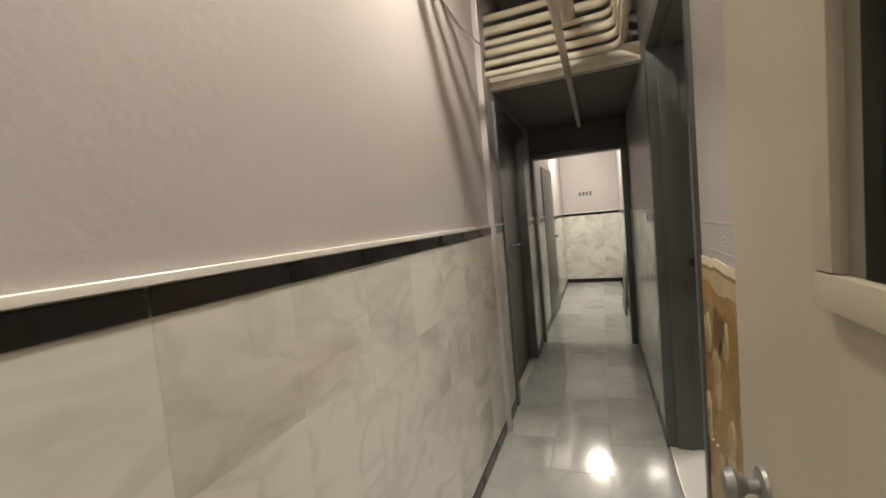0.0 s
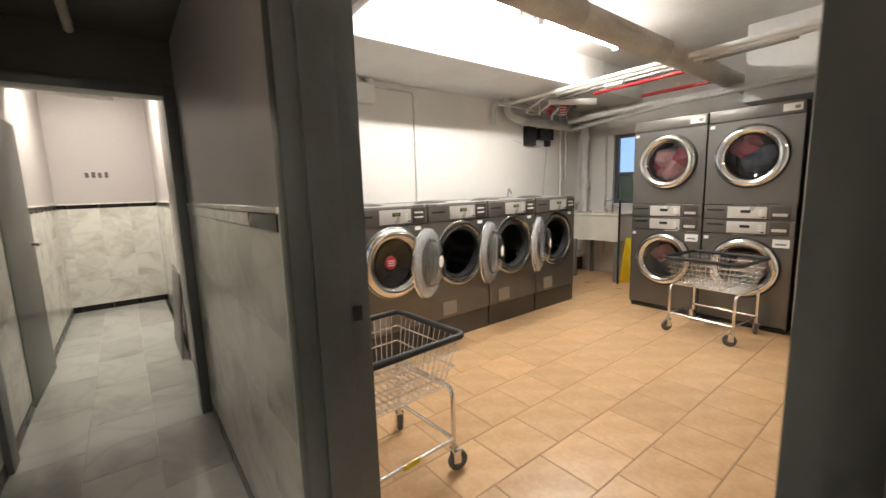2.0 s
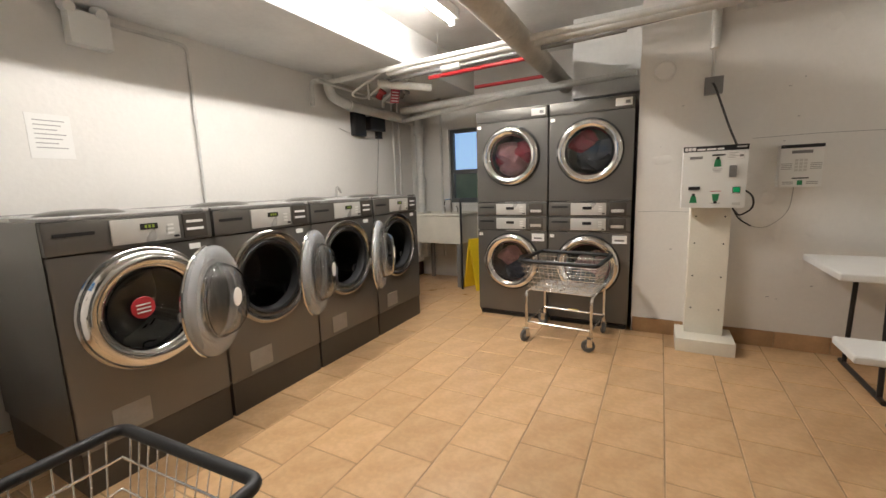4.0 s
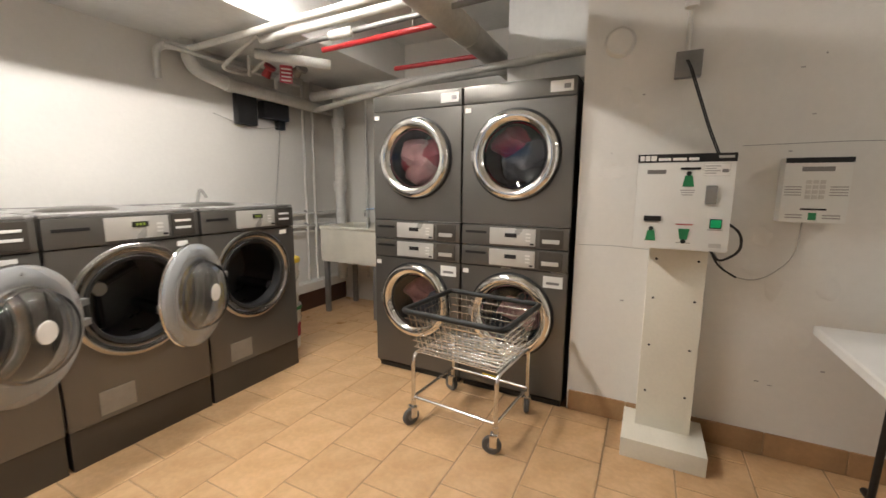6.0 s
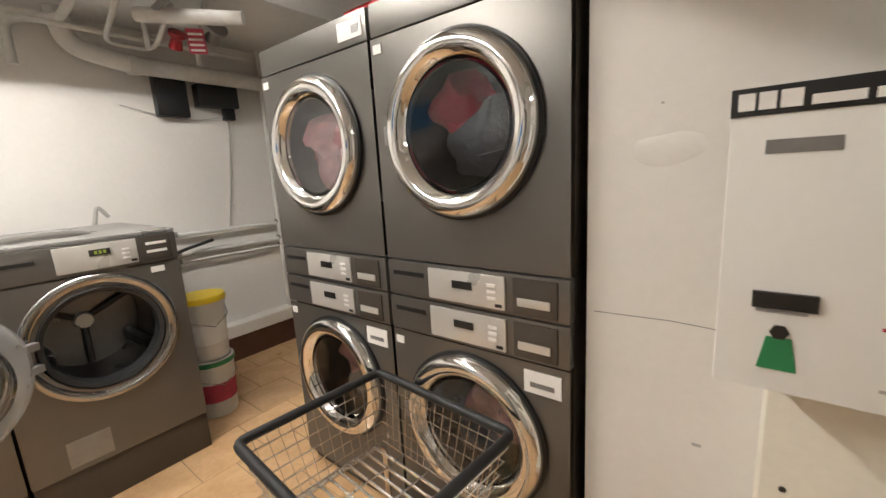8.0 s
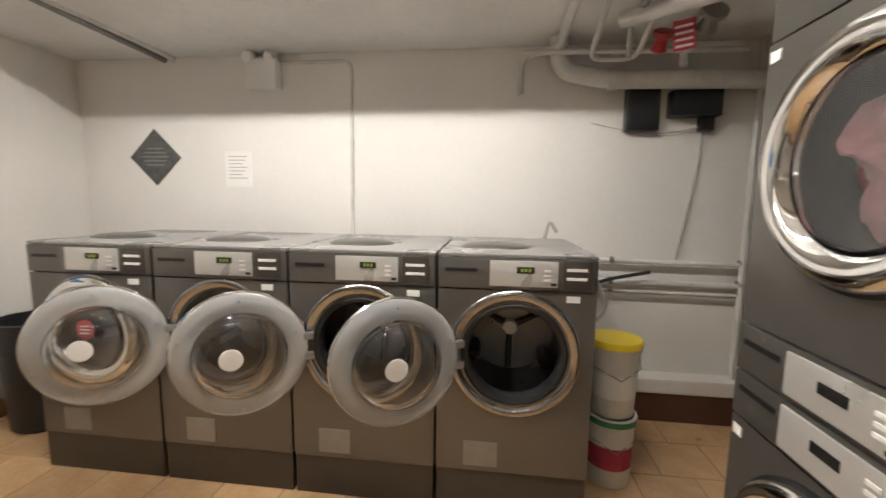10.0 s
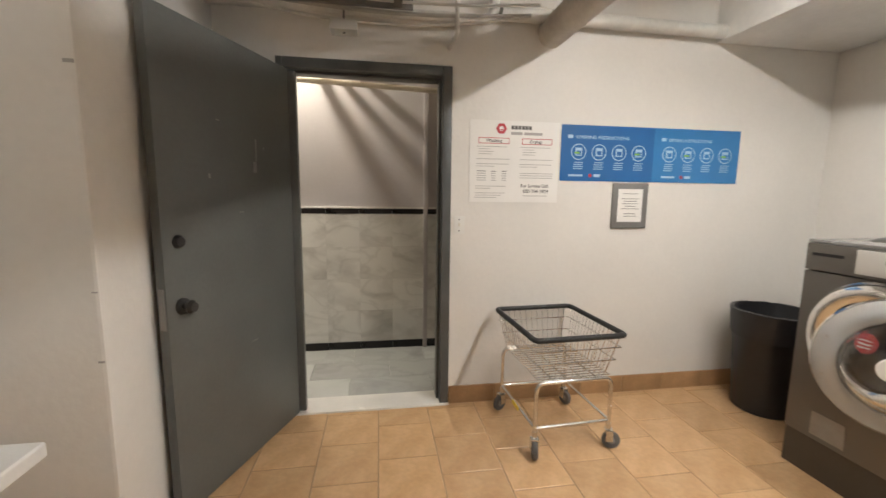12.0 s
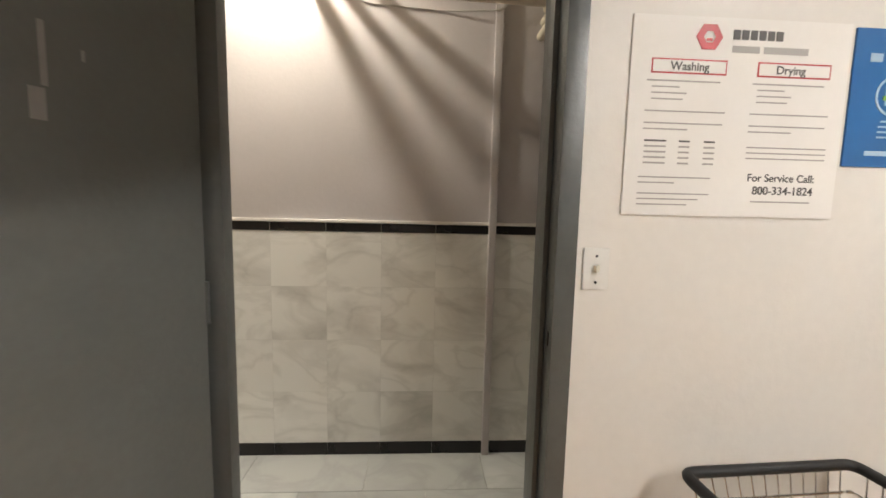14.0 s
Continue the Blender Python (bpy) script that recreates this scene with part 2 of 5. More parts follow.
def mesh_object(name, bm, mat, smooth=False):
    me = bpy.data.meshes.new(name)
    bmesh.ops.recalc_face_normals(bm, faces=bm.faces)
    bm.to_mesh(me)
    bm.free()
    me.materials.append(mat)
    if smooth:
        for p in me.polygons:
            p.use_smooth = True
        me.set_sharp_from_angle(angle=radians(38))
    return new(name, me)


def part(name, bm, mat, parent, label="", smooth=True):
    ob = mesh_object(name, bm, mat, smooth)
    ob.parent = parent
    return tagged(ob, label) if label else ob


def thing(name, label, category, m=None, group="", kind=""):
    ob = new(name)
    ob.empty_display_size = 0.1
    if m is not None:
        ob.matrix_world = m
    return tagged(ob, label, category, group, kind)


def box(x0, y0, z0, x1, y1, z1, bevel=0.0, bm=None, segments=2):
    own = bm is None
    bm = bmesh.new() if own else bm
    made = bmesh.ops.create_cube(bm, size=1.0, matrix=Matrix.Translation(((x0 + x1) / 2, (y0 + y1) / 2, (z0 + z1) / 2)) @ Matrix.Diagonal((abs(x1 - x0), abs(y1 - y0), abs(z1 - z0), 1)))
    if bevel:
        edges = {e for v in made["verts"] for e in v.link_edges}
        bmesh.ops.bevel(bm, geom=list(edges), offset=bevel, segments=segments, profile=0.7, affect="EDGES")
    return bm


def lathe(profile, bm=None, m=None, n=40, closed=False):
    """Turns (radius, height) pairs about z."""
    bm = bmesh.new() if bm is None else bm
    m = m or Matrix.Identity(4)
    rings = []
    for r, h in profile:
        if r < 1e-6:
            rings.append([bm.verts.new(m @ Vector((0, 0, h)))])
        else:
            rings.append([bm.verts.new(m @ Vector((r * math.cos(2 * math.pi * k / n), r * math.sin(2 * math.pi * k / n), h))) for k in range(n)])
    pairs = list(zip(rings, rings[1:])) + ([(rings[-1], rings[0])] if closed else [])
    for a, b in pairs:
        for k in range(n):
            j = (k + 1) % n
            if len(a) == 1 and len(b) == 1:
                continue
            if len(a) == 1:
                bm.faces.new((a[0], b[k], b[j]))
            elif len(b) == 1:
                bm.faces.new((a[k], a[j], b[0]))
            else:
                bm.faces.new((a[k], a[j], b[j], b[k]))
    return bm


def tube(points, r, bm=None, n=10, loop=False):
    """A round bar along points, with mitred bends."""
    bm = bmesh.new() if bm is None else bm
    pts = [Vector(p) for p in points]
    count = len(pts)
    rings, side = [], None
    for i, p in enumerate(pts):
        a = pts[i - 1] if (i or loop) else None
        b = pts[(i + 1) % count] if (i < count - 1 or loop) else None
        d1 = (p - a).normalized() if a is not None else None
        d2 = (b - p).normalized() if b is not None else None
        d = (d1 or d2) if (d1 is None or d2 is None) else (d1 + d2).normalized()
        if side is None:
            side = d.orthogonal().normalized()
        side = (side - side.dot(d) * d).normalized()
        up = d.cross(side)
        rings.append([bm.verts.new(p + r * (math.cos(2 * math.pi * k / n) * side + math.sin(2 * math.pi * k / n) * up)) for k in range(n)])
    for a, b in list(zip(rings, rings[1:])) + ([(rings[-1], rings[0])] if loop else []):
        for k in range(n):
            bm.faces.new((a[k], a[(k + 1) % n], b[(k + 1) % n], b[k]))
    if not loop:
        bm.faces.new(rings[0][::-1])
        bm.faces.new(rings[-1])
    return bm


def bent(points, radius=0.05, steps=5):
    """Points with each inner corner rounded."""
    pts = [Vector(p) for p in points]
    out = [pts[0]]
    for a, p, b in zip(pts, pts[1:], pts[2:]):
        u, v = (a - p), (b - p)
        r = min(radius, u.length * 0.45, v.length * 0.45)
        s, e = p + u.normalized() * r, p + v.normalized() * r
        for k in range(steps + 1):
            t = k / steps
            out.append((1 - t) ** 2 * s + 2 * t * (1 - t) * p + t * t * e)
    return out + [pts[-1]]


def hole_plate(x0, z0, x1, z1, cx, cz, r, y_front, y_back, n=48):
    """An upright plate facing -y with a round hole, and the hole's rim."""
    bm = bmesh.new()
    front, back, outer = [], [], []
    for k in range(n):
        a = 2 * math.pi * k / n
        c, s = math.cos(a), math.sin(a)
        tx = ((x1 - cx) / c if c > 0 else (x0 - cx) / c) if abs(c) > 1e-9 else 1e9
        tz = ((z1 - cz) / s if s > 0 else (z0 - cz) / s) if abs(s) > 1e-9 else 1e9
        t = min(tx, tz)
        outer.append(bm.verts.new((cx + t * c, y_front, cz + t * s)))
        front.append(bm.verts.new((cx + r * c, y_front, cz + r * s)))
        back.append(bm.verts.new((cx + r * c, y_back, cz + r * s)))
    for k in range(n):
        j = (k + 1) % n
        bm.faces.new((outer[k], outer[j], front[j], front[k]))
        bm.faces.new((front[k], front[j], back[j], back[k]))
        pa, pb = outer[k].co, outer[j].co
        if abs(pa.x - pb.x) > 1e-6 and abs(pa.z - pb.z) > 1e-6:
            q = bm.verts.new((x1 if max(pa.x, pb.x) > cx else x0, y_front, z1 if max(pa.z, pb.z) > cz else z0))
            bm.faces.new((outer[k], outer[j], q))
    return bm


def letters(text, size, m, mat, name, parent, thick=0.0006, bold=0.0):
    """Raised lettering in the built-in font, its left foot at m."""
    cu = bpy.data.curves.new(name, "FONT")
    cu.body, cu.size, cu.extrude, cu.offset = text, size, thick, bold
    tmp = bpy.data.objects.new(name, cu)
    scene.collection.objects.link(tmp)
    me = bpy.data.meshes.new_from_object(tmp.evaluated_get(bpy.context.evaluated_depsgraph_get()))
    bpy.data.objects.remove(tmp)
    me.materials.clear()
    me.materials.append(mat)
    ob = new(name, me)
    ob.parent = parent
    ob.matrix_local = m
    return ob


def setting(name, bm, mat, label="", category="", smooth=False):
    return tagged(mesh_object(name, bm, mat, smooth), label or name.replace("_", " "), category or name.split("_")[0], kind="structure")


# ---- the rooms ----
HL, HR, LW = 0.10, 1.01, 1.18          # hall's two faces, laundry's west face
NW, EW, DX = 6.12, 5.075, 6.45         # laundry's north face, east face, alcove's east face
CZ = 2.80                              # laundry ceiling
HZ = 2.95                              # hall ceiling
DOOR_S, DOOR_N, DOOR_H = 2.322, 3.262, 2.135

bm = box(HR, -1.2, 0, LW, DOOR_S - 0.036, HZ)
wall_w = setting("wall_west", bm, WHITE_WALL, "white painted plaster wall with the door opening", "wall")
wall_w.data.materials.append(HALL_GREY)
bm = box(HR, DOOR_N + 0.06, 0, LW, NW + 0.0, HZ)
wall_wn = setting("wall_west_north", bm, WHITE_WALL, "white painted plaster wall beside the posters", "wall")
wall_wn.data.materials.append(HALL_GREY)
bm = box(HR, DOOR_S - 0.036, DOOR_H + 0.06, LW, DOOR_N + 0.06, HZ)
wall_wl = setting("wall_west_lintel", bm, WHITE_WALL, "white painted wall above the door", "wall")
wall_wl.data.materials.append(HALL_GREY)
for ob in (wall_w, wall_wn, wall_wl):
    for p in ob.data.polygons:
        if p.normal.x < -0.5:
            p.material_index = 1

setting("wall_north", box(LW - 0.17, NW, 0, DX + 0.2, NW + 0.2, HZ), WHITE_WALL, "white painted wall behind the washers, upper part in shade", "wall")
setting("wall_east", box(EW, -0.6, 0, EW + 0.2, 3.10, HZ), WHITE_WALL, "uneven white painted plaster wall with hairline cracks", "wall")
setting("wall_alcove_south", box(EW + 0.2, 2.95, 0, DX + 0.2, 3.10, HZ), WHITE_WALL, "white painted wall behind the dryers", "wall")
# alcove's east wall round the window
WY0, WY1, WZ0, WZ1 = 4.75, 5.52, 1.05, 2.04
setting("wall_alcove_east", box(DX, 3.10, 0, DX + 0.2, WY0, HZ), WHITE_WALL, "white painted basement wall beside the window", "wall")
setting("wall_alcove_east_north", box(DX, WY1, 0, DX + 0.2, NW, HZ), WHITE_WALL, "white painted basement wall in the sink corner", "wall")
setting("wall_alcove_east_low", box(DX, WY0, 0, DX + 0.2, WY1, WZ0), WHITE_WALL, "white painted wall below the window", "wall")
setting("wall_alcove_east_high", box(DX, WY0, WZ1, DX + 0.2, WY1, HZ), WHITE_WALL, "white painted wall above the window", "wall")
setting("wall_south", box(LW, -0.8, 0, EW + 0.2, -0.6, HZ), WHITE_WALL, "plain white painted wall", "wall")
PX, PY = 2.30, 1.96
setting("wall_pier", box(LW, -0.6, 0, PX, PY, CZ, 0.012), WHITE_WALL, "white painted pier with chipped edges beside the door", "wall")
setting("ceiling", box(LW, -0.6, CZ, DX, NW, CZ + 0.15), CEIL_WHITE, "white painted concrete ceiling", "ceiling")
setting("ceiling_beam", box(LW, 5.12, 2.45, DX, NW, CZ, 0.01), CEIL_WHITE, "white painted dropped beam above the washers", "beam")
setting("ceiling_beam_south", box(LW, 1.2, 2.60, EW, 1.75, CZ, 0.01), CEIL_WHITE, "white painted ceiling beam", "beam")

# hall
LD0, LD1 = 3.68, 4.60
bm = box(HL - 0.2, -1.2, 0, HL, LD0 - 0.07, HZ)
setting("wall_hall_west", bm, HALL_GREY, "grey painted hall wall above a marble dado", "wall")
setting("wall_hall_west_mid", box(HL - 0.2, LD1 + 0.07, 0, HL, 9.2, HZ), HALL_GREY, "grey painted hall wall with a dark door", "wall")
setting("wall_hall_west_high", box(HL - 0.2, LD0 - 0.07, 2.12, HL, LD1 + 0.07, HZ), HALL_GREY, "grey painted wall above the hall door", "wall")
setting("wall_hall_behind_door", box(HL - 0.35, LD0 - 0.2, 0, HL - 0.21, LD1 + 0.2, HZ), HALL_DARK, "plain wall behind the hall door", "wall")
setting("wall_hall_end", box(HL - 0.9, 8.75, 0, 2.2, 8.95, HZ), HALL_GREY, "pale grey wall at the hall's end with a marble dado", "wall")
setting("wall_hall_east_far", box(1.06, NW + 0.2, 0, 1.26, 8.75, HZ), HALL_GREY, "grey hall wall past the far doorway", "wall")
setting("wall_hall_start", box(HL - 0.2, -1.4, 0, LW, -1.2, HZ), HALL_GREY, "plain grey wall behind the start", "wall")
setting("ceiling_hall", box(HL - 0.2, -1.4, HZ, LW, 9.0, HZ + 0.12), CEIL_WHITE, "cream painted hall ceiling", "ceiling")
setting("ceiling_hall_drop", box(HL, 3.66, 2.19, HR, 5.10, 2.5), HALL_DARK, "dark dropped ceiling over the hall", "ceiling")
setting("wall_far_door_head", box(HL, 5.10, 1.93, HR, 5.22, HZ), HALL_DARK, "dark wall over the far doorway", "wall")

# floors
setting("floor", box(LW, -0.6, -0.12, DX, NW, -0.003), GROUT_TAN, "tan ceramic tile floor laid in running bond", "floor")
setting("floor_hall", box(HL - 0.2, -1.2, -0.12, HR, 8.75, -0.006), GROUT_GREY, "polished grey marble tile floor", "floor")
setting("threshold", box(HR, DOOR_S - 0.036, -0.1, LW + 0.03, DOOR_N + 0.06, 0.012, 0.004), CAP_WHITE, "worn cream marble door saddle", "threshold")


# door frames
def door_frame(name, x0, x1, y0, y1, top, face, proud, label):
    """A pressed steel frame round an opening in a wall that runs along y."""
    t = thing(name, label, "door frame", kind="structure")
    for a, b in ((y0 - 0.036, y0), (y1, y1 + face)):
        part("jamb", box(x0 - proud, a, 0, x1 + proud, b, top + face, 0.006), FRAME_GREY, t)
    part("head", box(x0 - proud, y0, top, x1 + proud, y1, top + face, 0.006), FRAME_GREY, t)
    return t


f = door_frame("door_1", HR, LW, DOOR_S, DOOR_N, DOOR_H, 0.058, 0.014, "grey painted steel door frame, scuffed")
for x0, x1, a, b in ((LW - 0.055, LW - 0.004, DOOR_S, 2.389), (HR + 0.035, LW - 0.05, DOOR_N - 0.016, DOOR_N)):
    part("stop", box(x0, a, 0.012, x1, b, DOOR_H - 0.016, 0.003), FRAME_GREY, f)
part("stop", box(HR + 0.035, DOOR_S, DOOR_H - 0.0155, LW - 0.056, DOOR_N, DOOR_H, 0.003), FRAME_GREY, f)
part("strike", box(LW - 0.035, DOOR_N - 0.004, 1.00, LW - 0.012, DOOR_N + 0.001, 1.04), BLACK, f, "dark latch strike")

# open laundry door leaf, hinged at the south jamb
leaf = thing("door_leaf", "grey-green painted steel door standing wide open into the laundry", "door", pose(LW + 0.02, DOOR_S + 0.030, 0.016, 0, 0, -21.5), kind="structure")
part("panel", box(0, -0.045, 0, 0.89, 0, DOOR_H - 0.03, 0.003), DOOR_GREY, leaf)
for z in (0.25, 1.05, 1.85):
    part("hinge", tube([(-0.004, -0.004, z), (-0.004, -0.004, z + 0.11)], 0.008), FRAME_GREY, leaf)
kz = 0.925
part("knob", lathe([(0.0, 0.062), (0.02, 0.06), (0.029, 0.045), (0.022, 0.03), (0.012, 0.02), (0.012, 0.008), (0.034, 0.006), (0.036, 0.0)], m=pose(0.815, 0, kz, -90)), DARK_METAL, leaf, "tarnished round door knob")
part("deadbolt", lathe([(0.0, 0.016), (0.02, 0.016), (0.027, 0.008), (0.029, 0.0)], m=pose(0.815, 0, 1.195, -90)), BLACK, leaf, "dark deadbolt rose")
part("edge_plate", box(0.888, -0.036, 0.84, 0.893, -0.009, 1.01), GREY_METAL, leaf)
for x, z, w, h in ((0.30, 1.56, 0.010, 0.11), (0.305, 1.50, 0.024, 0.055), (0.42, 1.30, 0.03, 0.004), (0.55, 1.72, 0.02, 0.006), (0.24, 1.62, 0.006, 0.02), (0.62, 1.46, 0.012, 0.02), (0.36, 0.62, 0.05, 0.004)):
    part("scratch", box(x, -0.0004, z, x + w, 0.0006, z + h), GREY_METAL, leaf, smooth=False)

# ---- washers ----
OPEN_RING = material("polished_ring", (0.42, 0.41, 0.40), 0.14, metal=1.0, vary=0.08, bump=0.01)
CX, CZW, HOLE_R = 0.0, 0.765, 0.235     # opening's middle and radius, from the washer's own base


def washer(m, door, label):
    """A front-loading washer on its plinth; local x across, y into the machine, front at y = 0."""
    w, top, deep = 0.343, 1.21, 0.86
    t = thing("washing_machine", label, "washing machine", m, "washers in a row")
    bm = bmesh.new()
    box(-w, 0.022, 0.20, -w + 0.02, deep, top - 0.012, 0.0, bm)
    box(w - 0.02, 0.022, 0.20, w, deep, top - 0.012, 0.0, bm)
    box(-w, deep - 0.02, 0.20, w, deep, top - 0.012, 0.0, bm)
    part("body", bm, GRAPHITE, t)
    bm = box(-w, 0.004, top - 0.012, w, deep, top + 0.004, 0.006)
    part("lid", bm, GRAPHITE_TOP, t, "smooth grey worktop lid")
    dome = lathe([(0.0, 0.024), (0.5, 0.022), (0.8, 0.016), (0.96, 0.006), (1.0, 0.0)], m=pose(-0.09, 0.30, top + 0.004) @ Matrix.Diagonal((0.175, 0.13, 1, 1)), n=32)
    part("soap_cover", dome, GRAPHITE, t, "dark domed soap compartment cover")
    part("front_panel", hole_plate(-w + 0.002, 0.20, w - 0.002, 1.055, CX, CZW, HOLE_R, 0.0, 0.03), GRAPHITE, t)
    bm = box(-w + 0.002, -0.004, 1.060, w - 0.002, 0.05, top - 0.013, 0.008)
    part("control_band", bm, GRAPHITE, t)
    panel = part("control_panel", box(-0.115, -0.011, 1.076, 0.175, 0.0, 1.188, 0.004), SILVER, t, "silver control panel")
    part("display", box(0.0, -0.0135, 1.135, 0.075, -0.0105, 1.163, 0.001), BLACK, panel)
    for k in range(3):
        part("digit", box(0.018 + 0.016 * k, -0.0145, 1.142, 0.028 + 0.016 * k, -0.0133, 1.156), GREEN_LED, panel)
    for k in range(3):
        part("button", box(0.115, -0.014, 1.102 + 0.02 * k, 0.145, -0.0108, 1.112 + 0.02 * k, 0.001), PAPER, panel)
    part("start_button", box(0.145, -0.014, 1.085, 0.168, -0.0108, 1.096, 0.001), BLACK, panel)
    part("coin_drawer", box(0.195, -0.009, 1.072, 0.315, -0.002, 1.192, 0.004), PLINTH, t, "dark soap drawer front")
    bm = bmesh.new()
    for z in (1.110, 1.148):
        box(0.21, -0.011, z, 0.295, -0.0085, z + 0.013, 0.001, bm)
    part("drawer_print", bm, PAPER, t)
    part("number_plate", box(0.215, -0.003, 1.012, 0.272, 0.001, 1.040), PAPER, t, "small white number plate")
    part("maker_plate", box(-0.31, -0.006, 1.135, -0.17, -0.003, 1.15), BLACK, t)
    part("instruction_label", box(-0.215, -0.0025, 0.225, -0.06, 0.001, 0.345), DULL_LABEL, t, "dull grey-brown instruction label")
    plinth = part("plinth", box(-w + 0.004, 0.006, 0.0, w - 0.004, deep - 0.03, 0.196, 0.004), PLINTH, t, "dark brown steel plinth")
    # drum and opening
    turn = pose(CX, 0.0, CZW, 90)
    part("opening_ring", lathe([(0.290, -0.004), (0.290, 0.004), (0.283, 0.011), (0.272, 0.013), (0.258, 0.008), (0.244, -0.002), (0.234, -0.016), (0.229, -0.034)], m=turn, n=56), OPEN_RING, t, "grey metal opening ring")
    part("gasket", lathe([(0.232, -0.002), (0.226, 0.004), (0.208, -0.002), (0.202, -0.03), (0.205, -0.07)], m=turn, n=48), RUBBER, t, "black rubber gasket")
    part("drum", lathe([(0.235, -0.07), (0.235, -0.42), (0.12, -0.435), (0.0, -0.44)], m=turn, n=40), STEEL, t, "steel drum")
    part("drum_hub", lathe([(0.0, -0.395), (0.036, -0.395), (0.042, -0.41), (0.042, -0.438)], m=turn, n=24), SILVER, t)
    for k in range(3):
        a = 2 * math.pi * k / 3 + 0.5
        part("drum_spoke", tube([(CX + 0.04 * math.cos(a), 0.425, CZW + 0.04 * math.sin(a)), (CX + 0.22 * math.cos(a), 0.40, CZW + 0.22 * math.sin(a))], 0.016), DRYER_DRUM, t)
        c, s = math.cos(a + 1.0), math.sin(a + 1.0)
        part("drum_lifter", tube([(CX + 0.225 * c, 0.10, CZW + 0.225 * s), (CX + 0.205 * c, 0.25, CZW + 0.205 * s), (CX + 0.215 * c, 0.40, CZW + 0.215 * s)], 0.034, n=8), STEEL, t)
    if door == "closed":
        part("door_ring", lathe([(0.278, 0.004), (0.279, 0.022), (0.270, 0.036), (0.254, 0.045), (0.236, 0.047), (0.218, 0.043), (0.203, 0.034), (0.192, 0.022), (0.186, 0.006)], m=turn, n=64), CHROME, t, "chrome ring of the shut door")
        part("door_glass", lathe([(0.19, 0.028), (0.17, 0.016), (0.13, 0.0), (0.06, -0.01), (0.0, -0.012), (0.0, -0.016), (0.06, -0.014), (0.13, -0.004), (0.168, 0.012), (0.186, 0.024)], m=turn, n=40, closed=True), SMOKED, t, "smoked door glass")
        part("door_sticker", lathe([(0.0, 0.0), (0.05, 0.0), (0.052, -0.002)], m=pose(CX - 0.035, -0.012, CZW + 0.01, 90), n=28), RED, t, "round red warning sticker")
        bm = bmesh.new()
        for k in range(3):
            box(CX - 0.065, -0.0150, CZW + 0.022 - 0.018 * k, CX - 0.005, -0.0140, CZW + 0.028 - 0.018 * k, 0, bm)
        part("sticker_print", bm, PAPER, t)
        return t
    # an open door swings left about the opening's left edge
    hx = CX - 0.252
    d = bpy.data.objects.new("door", None)
    scene.collection.objects.link(d)
    d.parent = t
    d.empty_display_size = 0.05
    d.matrix_local = pose(hx, -0.03, CZW - 0.005, 0, 0, -door) @ Matrix.Scale(1.05, 4)
    mm = pose(0.258, 0.0, 0.0, 90)
    ring = [(0.182, 0.014), (0.182, -0.018), (0.20, -0.026), (0.246, -0.022), (0.262, -0.008), (0.262, 0.008), (0.246, 0.018), (0.20, 0.02)]
    part("door_ring", lathe(ring, m=mm, n=56, closed=True), GREY_PLASTIC, d, "frosted translucent plastic door ring")
    part("chrome_rim", lathe([(0.264, 0.010), (0.268, 0.016), (0.258, 0.026), (0.225, 0.030), (0.21, 0.022)], m=mm, n=56), CHROME, d, "chrome outer rim")
    bowl = [(0.184, -0.006), (0.172, -0.05), (0.155, -0.085), (0.125, -0.105), (0.06, -0.112), (0.0, -0.113), (0.0, -0.107), (0.06, -0.106), (0.122, -0.099), (0.149, -0.082), (0.166, -0.05), (0.178, -0.006)]
    part("glass_bowl", lathe(bowl, m=mm, n=40, closed=True), LENS, d, "clear moulded glass bowl")
    part("bowl_step", lathe([(0.176, -0.030), (0.180, -0.036), (0.174, -0.044), (0.168, -0.036)], m=mm, n=40, closed=True), LENS, d)
    part("cover_glass", lathe([(0.20, 0.018), (0.12, 0.028), (0.0, 0.031), (0.0, 0.027), (0.12, 0.024), (0.198, 0.014)], m=mm, n=40, closed=True), LENS, d)
    part("label_disc", lathe([(0.0, -0.1165), (0.042, -0.1155), (0.044, -0.113), (0.0, -0.1135)], m=mm @ pose(0.03, 0.02, 0), n=28), PAPER, d, "round white label")
    for z in (0.035, -0.055):
        part("hinge_arm", box(-0.03, -0.012, z, 0.02, 0.018, z + 0.03, 0.004), GREY_METAL, d)
    part("latch", box(0.508, -0.03, -0.02, 0.522, -0.01, 0.02, 0.003), GREY_METAL, d)
    for a in (20, 90, 160, 200, 270, 340):
        c, s = math.cos(radians(a)), math.sin(radians(a))
        part("screw", lathe([(0.0, 0.004), (0.006, 0.003), (0.007, 0.0)], m=pose(0.258 + 0.232 * c, 0.026, 0.232 * s, -90), n=10), GREY_METAL, d)
    return t


W_X0, W_PITCH, W_Y = 1.996, 0.697, 5.045
for k, (swing, label) in enumerate((
    ("closed", "dark grey front-loading washer with its door shut and a red sticker"),
    (148, "dark grey front-loading washer with its round door swung open"),
    (150, "dark grey front-loading washer with its glass door wide open"),
    (152, "dark grey front-loading washer, empty steel drum in view, door open"),
)):
    washer(pose(W_X0 + W_PITCH * (k + 0.5), W_Y, 0), swing, label)


